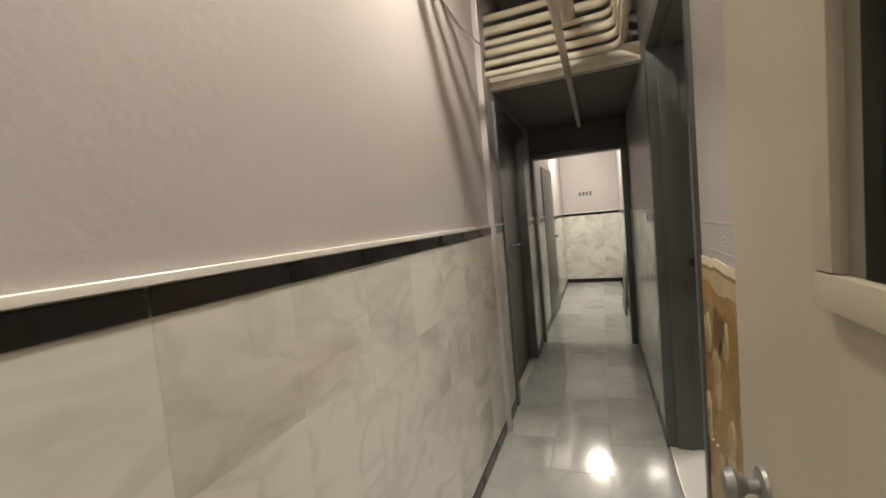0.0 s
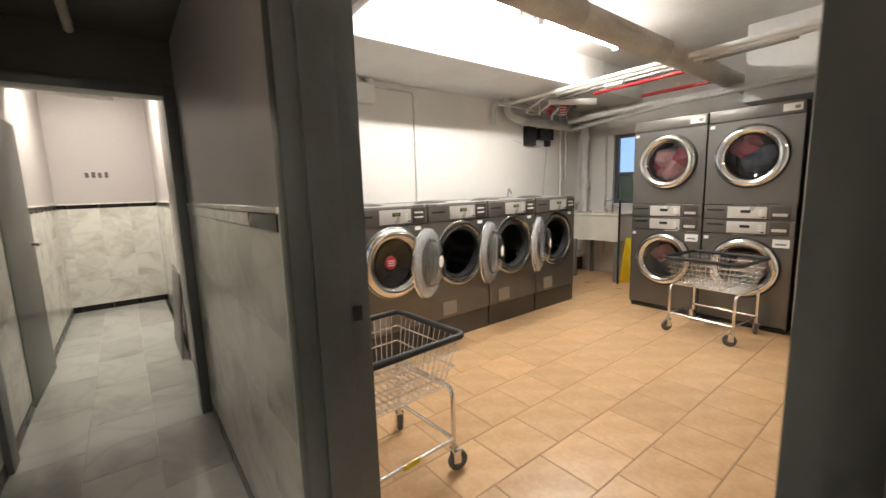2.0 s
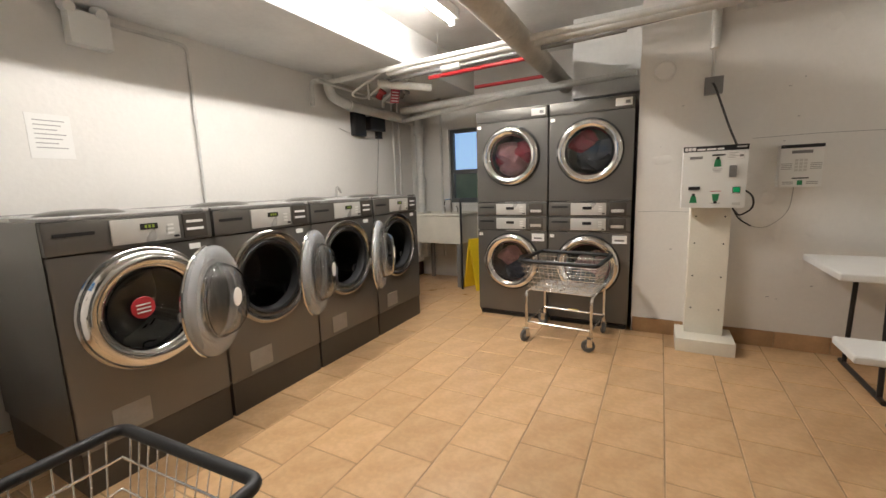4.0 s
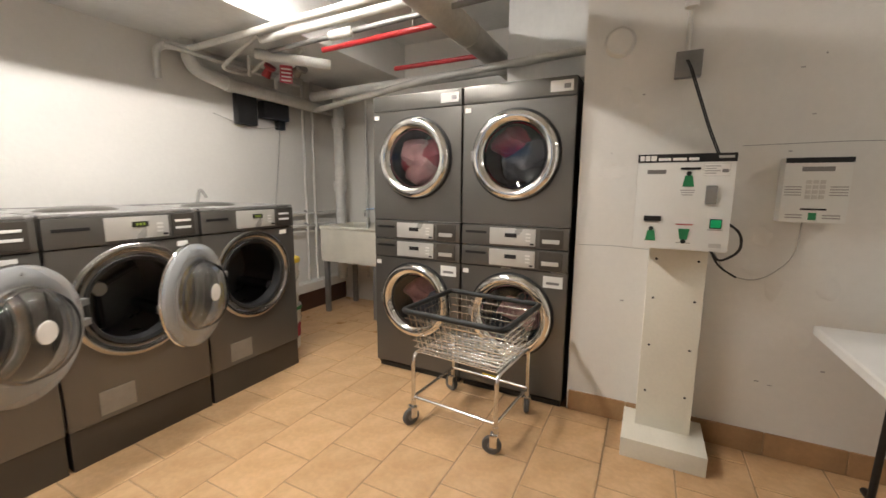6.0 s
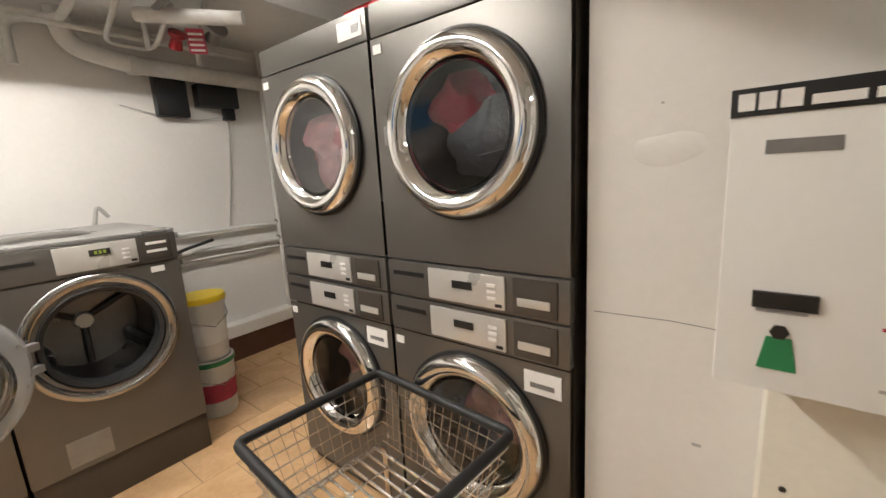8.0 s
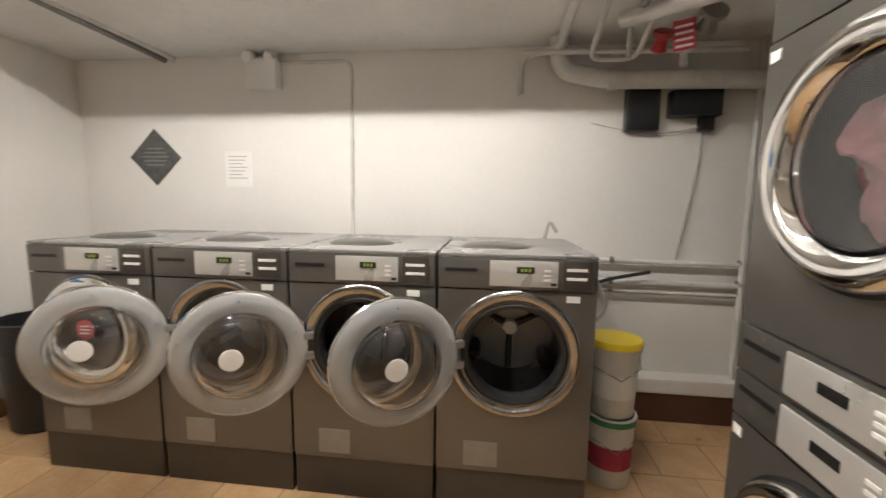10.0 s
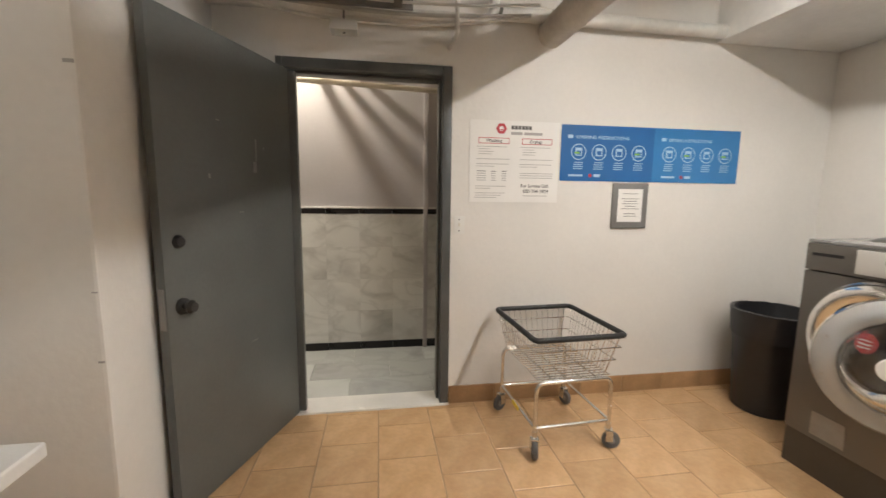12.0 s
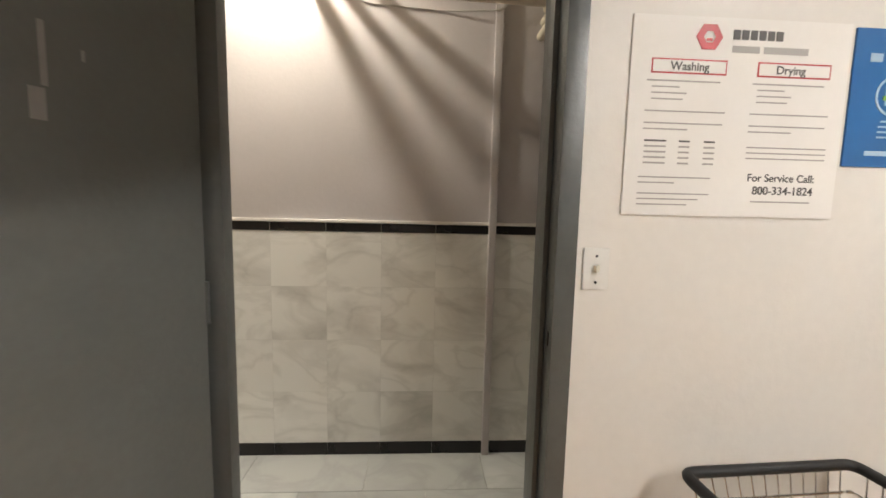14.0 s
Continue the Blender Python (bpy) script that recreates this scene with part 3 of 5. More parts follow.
# ---- dryers ----
def cloth(seed, mat_a, mat_b, t, m):
    rng = random.Random(seed)
    for name, mat, k in (("laundry", mat_a, 4), ("laundry", mat_b, 2)):
        bm = bmesh.new()
        for _ in range(k):
            r = rng.uniform(0.085, 0.125)
            made = bmesh.ops.create_icosphere(bm, subdivisions=3, radius=r, matrix=Matrix.Translation((rng.uniform(-0.08, 0.08), rng.uniform(0.10, 0.15), rng.uniform(-0.11, 0.07))) @ Matrix.Diagonal((1.2, 0.7, 1, 1)))
            for v in made["verts"]:
                v.co += 0.05 * Vector(noise.noise_vector(v.co * 11 + Vector((seed, 0, 0))))
        for v in bm.verts:
            v.co = m @ v.co
        part(name, bm, mat, t, "tumbled clothes behind the glass")


def dryer_stack(m, seed, cloths, label):
    """Two dryers one above the other; local x across, y into the machine, front at y = 0."""
    w, top, deep = 0.338, 1.957, 0.76
    t = thing("stacked_dryer", label, "dryer", m, "stacked dryers")
    bm = bmesh.new()
    box(-w, 0.03, 0.025, -w + 0.015, deep, top - 0.01, 0, bm)
    box(w - 0.015, 0.03, 0.025, w, deep, top - 0.01, 0, bm)
    box(-w, 0.03, top - 0.02, w, deep, top, 0.004, bm)
    part("body", bm, PLINTH, t, "black enamelled side panels")
    part("foot_rail", box(-w + 0.01, 0.03, 0.0, w - 0.01, deep, 0.03), BLACK, t)
    part("top_panel", box(-w, 0.0, 1.853, w, 0.06, top, 0.012), GRAPHITE, t)
    part("top_label", box(w - 0.145, -0.003, 1.875, w - 0.02, 0.002, 1.935), PAPER, t, "white rating label")
    part("top_label_print", box(w - 0.07, -0.004, 1.89, w - 0.035, -0.0028, 1.915), GREY_METAL, t)
    part("number_plate", box(-w + 0.012, -0.003, 1.800, -w + 0.05, 0.002, 1.828), PAPER, t)
    part("number_plate", box(-w + 0.012, -0.003, 0.795, -w + 0.05, 0.002, 0.823), PAPER, t)
    part("side_label", box(w - 0.14, -0.003, 0.755, w - 0.025, 0.002, 0.825), PAPER, t)
    part("side_label_print", box(w - 0.12, -0.004, 0.775, w - 0.045, -0.0028, 0.79), GREY_METAL, t)
    for z0, z1, zc in ((1.118, 1.848, 1.535), (0.055, 0.848, 0.555)):
        part("front_panel", hole_plate(-w, z0, w, z1, 0.0, zc, 0.235, 0.0, 0.04), GRAPHITE, t)
        turn = pose(0, 0, zc, 90)
        part("door_seal", lathe([(0.272, -0.002), (0.272, 0.012), (0.262, 0.014), (0.262, -0.002)], m=turn, n=56), RUBBER, t)
        part("door_ring", lathe([(0.262, 0.002), (0.264, 0.020), (0.258, 0.036), (0.246, 0.047), (0.230, 0.051), (0.214, 0.047), (0.201, 0.037), (0.190, 0.022), (0.182, 0.002)], m=turn, n=72), CHROME, t, "wide polished chrome door ring")
        part("door_glass", lathe([(0.184, 0.022), (0.15, 0.014), (0.09, 0.004), (0.0, 0.0), (0.0, -0.004), (0.09, 0.0), (0.15, 0.009), (0.18, 0.016)], m=turn, n=40, closed=True), SMOKED, t, "dark convex door glass")
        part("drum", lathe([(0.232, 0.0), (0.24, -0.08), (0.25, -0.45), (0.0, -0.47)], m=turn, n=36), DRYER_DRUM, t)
        part("handle_notch", box(-0.268, -0.04, zc - 0.03, -0.252, -0.02, zc + 0.03, 0.004), GREY_METAL, t)
        if zc > 1:
            cloth(seed, *cloths, t, pose(0, 0.02, zc))
        else:
            cloth(seed + 5, NAVY_CLOTH, PINK_CLOTH, t, pose(0, 0.06, zc - 0.06))
    for z0, z1 in ((0.985, 1.112), (0.853, 0.980)):
        part("control_band", box(-w, -0.004, z0, w, 0.05, z1, 0.007), GRAPHITE, t)
        panel = part("control_panel", box(-0.145, -0.011, z0 + 0.012, 0.145, 0.0, z1 - 0.012, 0.004), SILVER, t, "silver control panel")
        part("display", box(-0.045, -0.0135, z0 + 0.06, 0.03, -0.0105, z0 + 0.085, 0.001), BLACK, panel)
        for k in range(3):
            part("button", box(0.085, -0.0135, z0 + 0.04 + 0.02 * k, 0.115, -0.0105, z0 + 0.05 + 0.02 * k, 0.001), PAPER, panel)
        part("start_button", box(0.112, -0.0135, z0 + 0.02, 0.135, -0.0105, z0 + 0.03, 0.001), BLACK, panel)
        part("coin_drawer", box(0.17, -0.009, z0 + 0.01, 0.305, -0.002, z1 - 0.01, 0.005), PLINTH, t)
        part("drawer_pull", box(0.185, -0.013, z0 + 0.035, 0.285, -0.008, z0 + 0.06, 0.003), SILVER, t)
        part("maker_plate", box(-0.31, -0.006, z0 + 0.075, -0.17, -0.003, z0 + 0.09), BLACK, t)
    return t


D_X = 5.03
# facing -x: local x runs along -y
dryer_stack(pose(D_X, 4.155, 0, 0, 0, -90), 3, (PINK_CLOTH, RED_CLOTH), "dark grey stacked dryers with pink clothes in the upper drum")
dryer_stack(pose(D_X, 3.465, 0, 0, 0, -90), 8, (NAVY_CLOTH, RED_CLOTH), "dark grey stacked dryers with dark clothes in the upper drum")


# ---- carts ----
def laundry_cart(m, label, railed=False):
    """A chrome wire cart; local x its length, y its width, on the floor. A railed one has stout bands and thin uprights."""
    t = thing("laundry_cart", label, "laundry cart", m, "wire laundry carts")
    L, W, RIM, LOW, SHELF = 0.30, 0.262, 0.675, 0.435, 0.165
    rim = [(-L, -W, RIM), (L, -W, RIM), (L, W, RIM), (-L, W, RIM)]
    corner = []
    for i, p in enumerate(rim):
        a, b = Vector(rim[i - 1]), Vector(rim[(i + 1) % 4])
        p = Vector(p)
        for k in range(5):
            s = k / 4
            u, v = p + (a - p).normalized() * 0.035, p + (b - p).normalized() * 0.035
            corner.append((1 - s) ** 2 * u + 2 * s * (1 - s) * p + s * s * v)
    part("bumper", tube(corner, 0.0155, n=10, loop=True), RUBBER, t, "black rubber bumper round the rim")
    l2, w2 = L - 0.055, W - 0.05
    wire = 0.0013 if railed else 0.002

    def at(f, sx, sy):
        z = RIM + (LOW - RIM) * f
        return Vector((sx * (L + (l2 - L) * f), sy * (W + (w2 - W) * f), z))

    for name, f in [("basket_band", f) for f in ((0.18, 0.36, 0.54, 0.72, 0.88) if railed else (0.3, 0.62))] + [("basket_base_band", 1.0)]:
        part(name, tube([at(f, -1, -1), at(f, 1, -1), at(f, 1, 1), at(f, -1, 1)], 0.0026 if railed and f < 1 else 0.004, n=8, loop=True), WIRE, t)
    for sy in (-1, 1):
        for k in range(1, 16):
            s = -1 + 2 * k / 16
            part("side_wire", tube([at(0, s, sy), at(1, s, sy)], wire, n=6), WIRE, t)
    for sx in (-1, 1):
        for k in range(1, 13):
            s = -1 + 2 * k / 13
            part("end_wire", tube([at(0, sx, s), at(1, sx, s)], wire, n=6), WIRE, t)
    across, along = (4, 11) if railed else (16, 5)
    for k in range(1, across):
        s = -1 + 2 * k / across
        part("floor_wire", tube([(s * l2, -w2, LOW), (s * l2, w2, LOW)], 0.0036, n=6), WIRE, t)
    for k in range(1, along):
        s = -1 + 2 * k / along
        part("floor_bar", tube([(-l2, s * w2, LOW - 0.006), (l2, s * w2, LOW - 0.006)], 0.0055 if railed else 0.004, n=6), WIRE, t)
    for sx in (-1, 1):
        part("leg_frame", tube(bent([(sx * (l2 + 0.01), -w2 - 0.012, 0.11), (sx * (l2 + 0.01), -w2 - 0.012, LOW - 0.016), (sx * (l2 + 0.01), w2 + 0.012, LOW - 0.016), (sx * (l2 + 0.01), w2 + 0.012, 0.11)], 0.05), 0.0115), WIRE, t)
        part("cross_bar", tube([(sx * (l2 + 0.01), -w2 - 0.012, SHELF), (sx * (l2 + 0.01), w2 + 0.012, SHELF)], 0.009), WIRE, t)
    for sy in (-1, 1):
        part("side_bar", tube([(-l2 - 0.01, sy * (w2 + 0.012), SHELF), (l2 + 0.01, sy * (w2 + 0.012), SHELF)], 0.009), WIRE, t)
    part("tag", box(-0.045, -w2 - 0.025, SHELF - 0.012, 0.045, -w2 - 0.019, SHELF + 0.012), YELLOW, t, "yellow maker's tag")
    for sx in (-1, 1):
        for sy in (-1, 1):
            x, y = sx * (l2 + 0.01), sy * (w2 + 0.012)
            c = bpy.data.objects.new("caster", None)
            scene.collection.objects.link(c)
            c.parent, c.empty_display_size = t, 0.05
            c.matrix_local = pose(x, y, 0, 0, 0, 25 * sx + 40 * sy)
            part("wheel", lathe([(0.020, -0.012), (0.044, -0.013), (0.05, -0.006), (0.05, 0.006), (0.044, 0.013), (0.020, 0.012)], m=pose(0.018, 0, 0.05, 90), n=28, closed=True), GREY_RUBBER, c, "grey rubber wheel")
            part("hub", lathe([(0.0, -0.014), (0.021, -0.013), (0.021, 0.013), (0.0, 0.014)], m=pose(0.018, 0, 0.05, 90), n=20), GREY_METAL, c)
            bm = box(-0.012, -0.022, 0.045, 0.026, -0.017, 0.112, 0.001)
            box(-0.012, 0.017, 0.045, 0.026, 0.022, 0.112, 0.001, bm)
            box(-0.016, -0.022, 0.104, 0.026, 0.022, 0.112, 0.001, bm)
            part("fork", bm, WIRE, c)
            part("stem", tube([(0, 0, 0.108), (0, 0, 0.15)], 0.014, n=12), WIRE, c)
    return t


laundry_cart(pose(1.545, 3.90, 0, 0, 0, 3), "chrome wire laundry cart with a black rim beside the wall")
laundry_cart(pose(4.69, 3.575, 0, 0, 0, 85), "chrome wire laundry cart with railed sides before the dryers", railed=True)

# ---- pay station ----
t = thing("pedestal", "ivory painted board column on a low plinth", "pedestal")
part("column", box(4.90, 2.465, 0.10, EW, 2.715, 1.10, 0.004), IVORY, t)
bm = box(4.735, 2.40, 0.0, EW, 2.775, 0.10, 0.004)
part("base", bm, IVORY, t)
for y in (2.50, 2.68):
    for z in (0.3, 0.55, 0.8, 1.0):
        part("screw", lathe([(0.0, 0.003), (0.006, 0.002), (0.006, 0.0)], m=pose(4.90, y, z, 0, -90), n=10), BLACK, t)

V = pose(4.72, 2.605, 1.075, 0, 0, -90)     # local x to the right as one faces it, y into the wall
v = thing("card_machine", "white enamelled laundry card value machine with green symbols", "payment machine", V)
part("case", box(-0.185, 0.0, 0.0, 0.185, 0.175, 0.42, 0.005), BOX_WHITE, v)
head = part("head_band", box(-0.186, -0.002, 0.385, 0.186, 0.004, 0.421, 0.001), BLACK, v, "black heading band")
for x0, x1, h in ((-0.178, -0.160, 0.022), (-0.156, -0.138, 0.022), (-0.134, -0.112, 0.022), (-0.104, -0.056, 0.012), (-0.048, 0.004, 0.012), (0.012, 0.050, 0.012)):
    part("heading", box(x0, -0.0035, 0.392, x1, -0.0015, 0.392 + h), PAPER, head, smooth=False)
part("heading_print", box(0.12, -0.0035, 0.40, 0.175, -0.0015, 0.41), SILVER, v)


def sheet(name, x0, z0, x1, z1, mat, parent, lift=0.0012, label=""):
    return part(name, box(x0, -lift, z0, x1, 0.0015, z1), mat, parent, label, smooth=False)


sheet("plate", -0.145, 0.335, -0.07, 0.353, GREY_METAL, v)
sheet("card_slot", -0.015, 0.352, 0.06, 0.362, BLACK, v, 0.003)
sheet("card_slot", -0.145, 0.125, -0.075, 0.148, BLACK, v, 0.006, "black card reader slot")
sheet("coin_slot", -0.015, 0.112, 0.05, 0.116, RED, v, 0.003)
sheet("print", 0.07, 0.325, 0.165, 0.378, PALE_INK, v, 0.0008)
sheet("print_paper", 0.071, 0.326, 0.164, 0.377, PAPER, v, 0.0014)
for k in range(4):
    sheet("print_line", 0.076, 0.365 - 0.01 * k, 0.076 + (0.04 if k % 2 else 0.055), 0.369 - 0.01 * k, PALE_INK, v, 0.002)
sheet("code_plate", 0.137, 0.34, 0.16, 0.354, GREY_METAL, v, 0.0022)
part("bill_slot", box(0.085, -0.018, 0.205, 0.127, 0.0, 0.285, 0.006), GREY_METAL, v, "grey metal note slot")
part("green_button", box(0.115, -0.010, 0.105, 0.152, 0.0, 0.138, 0.004), GREEN_LAMP, v, "lit green push button")
part("button_frame", box(0.111, -0.004, 0.101, 0.156, 0.001, 0.142, 0.002), BLACK, v)
sheet("maker_plate", 0.115, 0.018, 0.16, 0.036, SILVER, v, 0.002)
for x, z, up in ((0.018, 0.30, 1), (-0.112, 0.055, 1), (0.018, 0.075, -1)):
    bm = bmesh.new()
    q = [(-0.022, -0.02), (0.022, -0.02), (0.014, 0.028), (-0.014, 0.028)]
    vs = [bm.verts.new((x + a, -0.002, z + b * up)) for a, b in q] + [bm.verts.new((x + a, 0.001, z + b * up)) for a, b in q]
    bm.faces.new(vs[:4])
    for i in range(4):
        bm.faces.new((vs[i], vs[(i + 1) % 4], vs[4 + (i + 1) % 4], vs[4 + i]))
    part("card_symbol", bm, GREEN, v, "green card symbol", smooth=False)
    part("arrow_symbol", lathe([(0.0, 0.003), (0.011, 0.003), (0.011, 0.0)], m=pose(x, 0, z + 0.036 * up, 90), n=6), BLACK, v)
for x, z in ((0.018, 0.262), (-0.112, 0.118), (0.018, 0.03), (0.133, 0.093)):
    for k in range(3 if z == 0.262 else 1):
        sheet("print_line", x - 0.028 + 0.004 * k, z - 0.010 * k, x + 0.028 - 0.004 * k, z + 0.004 - 0.010 * k, PALE_INK, v)

b = thing("balance_reader", "small white wall box with a display and printed keys", "card reader", pose(EW - 0.09, 2.085, 1.20, 0, 0, -90))
part("case", box(-0.115, 0.0, 0.0, 0.115, 0.09, 0.285, 0.004), BOX_WHITE, b)
sheet("head_band", -0.115, 0.262, 0.115, 0.2845, BLACK, b, 0.002)
sheet("display", -0.055, 0.225, 0.055, 0.245, GREY_METAL, b, 0.003)
for r in range(4):
    for c in range(3):
        sheet("key", -0.035 + 0.024 * c, 0.105 + 0.022 * r, -0.017 + 0.024 * c, 0.121 + 0.022 * r, SILVER, b, 0.003)
for s in (-1, 1):
    for k in range(4):
        sheet("print_line", s * 0.078 - 0.03, 0.155 - 0.012 * k, s * 0.078 + 0.03, 0.160 - 0.012 * k, PALE_INK, b)
        if k < 2:
            sheet("print_line", s * 0.065 - 0.03, 0.030 - 0.012 * k, s * 0.065 + 0.03, 0.036 - 0.012 * k, PALE_INK, b)
sheet("card_slot", -0.045, 0.055, 0.045, 0.063, BLACK, b, 0.003)
sheet("card_symbol", -0.014, 0.012, 0.014, 0.044, GREEN, b, 0.002)

t = thing("junction_box", "grey steel junction box with black cables", "electrical box")
part("box", box(EW - 0.055, 2.555, 1.885, EW, 2.668, 2.005, 0.004), GREY_METAL, t)
part("conduit", tube([(EW - 0.012, 2.62, 2.0), (EW - 0.012, 2.62, CZ)], 0.012), PIPE_WHITE, t)
for k, dy in enumerate((0.0, 0.008)):
    part("cable", tube(bent([(EW - 0.055, 2.615 + dy, 1.96), (EW - 0.09, 2.60 + dy, 1.92), (4.96, 2.50 + dy, 1.62), (4.88, 2.46 + dy, 1.495)], 0.08), 0.0035), CABLE, t)
t = thing("cable_loop", "looped black and grey cables below the card machine", "cable")
part("cable", tube(bent([(4.86, 2.42, 1.20), (4.88, 2.35, 1.15), (4.90, 2.34, 1.06), (4.92, 2.42, 1.0), (4.93, 2.46, 1.06)], 0.06), 0.006), CABLE, t)
part("cable", tube(bent([(4.93, 2.46, 1.07), (4.94, 2.42, 0.98), (4.95, 2.34, 0.93)], 0.06), 0.005), CABLE, t)
part("cable", tube(bent([(4.94, 2.44, 1.05), (4.96, 2.38, 0.94), (5.03, 2.24, 0.90), (EW - 0.03, 2.11, 1.02), (EW - 0.03, 2.10, 1.21)], 0.1), 0.003), CABLE_GREY, t)
t = thing("blanking_plate", "white round blanking plate on the wall", "cover plate")
part("disc", lathe([(0.0, 0.025), (0.062, 0.025), (0.075, 0.012), (0.078, 0.0)], m=pose(EW, 2.93, 2.10, 0, -90), n=36), WHITE_WALL, t)

# ---- posters on the west wall ----
P = pose(LW + 0.0015, 0, 0, 0, 0, 90)       # local x along +y, y into the wall
post = thing("laundry_rules_poster", "white printed notice with washing and drying rules", "poster", pose(LW + 0.002, 3.437, 1.372, 0, 0, 90))
PW, PH = 0.60, 0.515
part("sheet", box(0, -0.003, 0, PW, 0.002, PH), PAPER, post, smooth=False)


def ink(x0, z0, x1, z1, mat, parent, name="print_line", lift=0.0042):
    return part(name, box(x0, -lift, z0, x1, -0.0025, z1), mat, parent, smooth=False)


for i in range(6):
    ink(0.27 + 0.0235 * i, 0.462, 0.289 + 0.0235 * i, 0.486, INK, post, "heading")
for x0, x1 in ((0.27, 0.345), (0.357, 0.48)):
    ink(x0, 0.429, x1, 0.446, PALE_INK, post, "heading")
part("logo", lathe([(0.016, 0.003), (0.036, 0.003), (0.036, 0.0)], m=pose(0.205, -0.002, 0.465, 90), n=6), RED, post, "red hexagonal mark")
ink(0.198, 0.455, 0.214, 0.462, RED, post, "logo")
for x, w, text in ((0.055, 0.205, "Washing"), (0.345, 0.205, "Drying")):
    ink(x, 0.370, x + w, 0.408, RED, post, "title_frame", 0.0038)
    ink(x + 0.004, 0.374, x + w - 0.004, 0.404, PAPER, post, "title_field", 0.0046)
    letters(text, 0.03, pose(x + w / 2 - 0.052, -0.0050, 0.379, 90), INK, "title", post, bold=0.0004)
for c, x in enumerate((0.045, 0.335)):
    for k, w in enumerate((0.20, 0.09, 0.11, 0.10, 0.0, 0.22, 0.0, 0.215, 0.12)):
        if w:
            ink(x + (0.015 if w < 0.12 else 0), 0.35 - 0.0155 * k, x + w, 0.3535 - 0.0155 * k, PALE_INK, post)
for k in range(5):
    for x, w in ((0.05, 0.06), (0.145, 0.03), (0.215, 0.03)):
        ink(x, 0.195 - 0.0145 * k, x + w, 0.1995 - 0.0145 * k, PALE_INK if k else INK, post)
for k, w in enumerate((0.2, 0.1, 0.0, 0.2, 0.17, 0.14)):
    if w:
        ink(0.04, 0.10 - 0.0145 * k, 0.04 + w, 0.1035 - 0.0145 * k, PALE_INK, post)
for k in range(3):
    ink(0.335, 0.185 - 0.0145 * k, 0.56, 0.1885 - 0.0145 * k, PALE_INK, post)
letters("For Service Call:", 0.029, pose(0.345, -0.0032, 0.097, 90), INK, "service_line", post, bold=0.0004)
letters("800-334-1824", 0.031, pose(0.362, -0.0032, 0.062, 90), INK, "service_line", post, bold=0.0004)
ink(0.36, 0.04, 0.53, 0.044, PALE_INK, post)

blue = thing("washing_instructions_poster", "wide blue instruction poster with round white symbols", "poster", pose(LW + 0.002, 4.05, 1.517, 0, 0, 90))
part("sheet", box(0, -0.003, 0, 0.67, 0.002, 0.363), BLUE, blue, smooth=False)
part("sheet", box(0.67, -0.003, 0, 1.335, 0.002, 0.363), BLUE_LIGHT, blue, "lighter blue half", smooth=False)
letters("WASHING INSTRUCTIONS", 0.032, pose(0.10, -0.0032, 0.275, 90), ICON, "heading", blue, bold=0.0003)
ink(0.045, 0.277, 0.08, 0.299, ICON, blue, "logo")
letters("DRYING INSTRUCTIONS", 0.03, pose(0.78, -0.0032, 0.275, 90), ICON, "heading", blue, bold=0.0003)
ink(0.725, 0.277, 0.76, 0.299, ICON, blue, "logo")
for k in range(8):
    x = 0.125 + 0.145 * (k % 4) + 0.665 * (k // 4)
    part("symbol_ring", lathe([(0.047, 0.0045), (0.053, 0.0045), (0.053, 0.002)], m=pose(x, 0, 0.19, 90), n=32), ICON, blue)
    ink(x - 0.024, 0.165, x + 0.024, 0.217, ICON, blue, "symbol")
    ink(x - 0.015, 0.172, x + 0.017, 0.198, BLUE if k < 4 else BLUE_LIGHT, blue, "symbol", 0.0048)
    if k in (0, 3, 5, 7):
        ink(x - 0.03, 0.178, x + 0.006, 0.190, LIME, blue, "arrow", 0.0054)
    for j in range(4):
        ink(x - 0.035 + 0.006 * (j == 0), 0.12 - 0.014 * j, x + 0.035 - 0.006 * (j % 2), 0.1245 - 0.014 * j, ICON, blue)
for x in (0.06, 0.74):
    ink(x, 0.03, x + 0.10, 0.043, ICON, blue, "logo")
    part("logo", lathe([(0.0, 0.0045), (0.012, 0.0045), (0.012, 0.002)], m=pose(x + 0.155, 0, 0.037, 90), n=20), RED, blue)
    ink(x + 0.18, 0.028, x + 0.225, 0.046, ICON, blue, "logo")

clip = thing("framed_notice", "white typed notice in a grey frame", "notice", pose(LW + 0.002, 4.435, 1.20, 0, 0, 90))
part("frame", box(0, -0.012, 0, 0.262, 0.0, 0.308, 0.01), GREY_METAL, clip)
part("sheet", box(0.04, -0.0135, 0.045, 0.222, -0.011, 0.268), PAPER, clip, smooth=False)
for k in range(10):
    w = (0.11, 0.0, 0.13, 0.10, 0.12, 0.08, 0.13, 0.0, 0.09, 0.10)[k]
    if w:
        ink(0.131 - w / 2, 0.235 - 0.017 * k, 0.131 + w / 2, 0.2385 - 0.017 * k, INK, clip, lift=0.0146)

sw = thing("light_switch", "ivory toggle light switch plate", "light switch", pose(LW, 3.342, 1.165, 0, 0, 90))
part("plate", box(0, -0.006, 0, 0.072, 0, 0.115, 0.003), BOX_WHITE, sw)
part("toggle", box(0.031, -0.018, 0.05, 0.041, -0.004, 0.068, 0.002), IVORY, sw)
for z in (0.02, 0.092):
    part("screw", lathe([(0.0, 0.003), (0.004, 0.002), (0.004, 0.0)], m=pose(0.036, -0.005, z, 90), n=10), BLACK, sw)

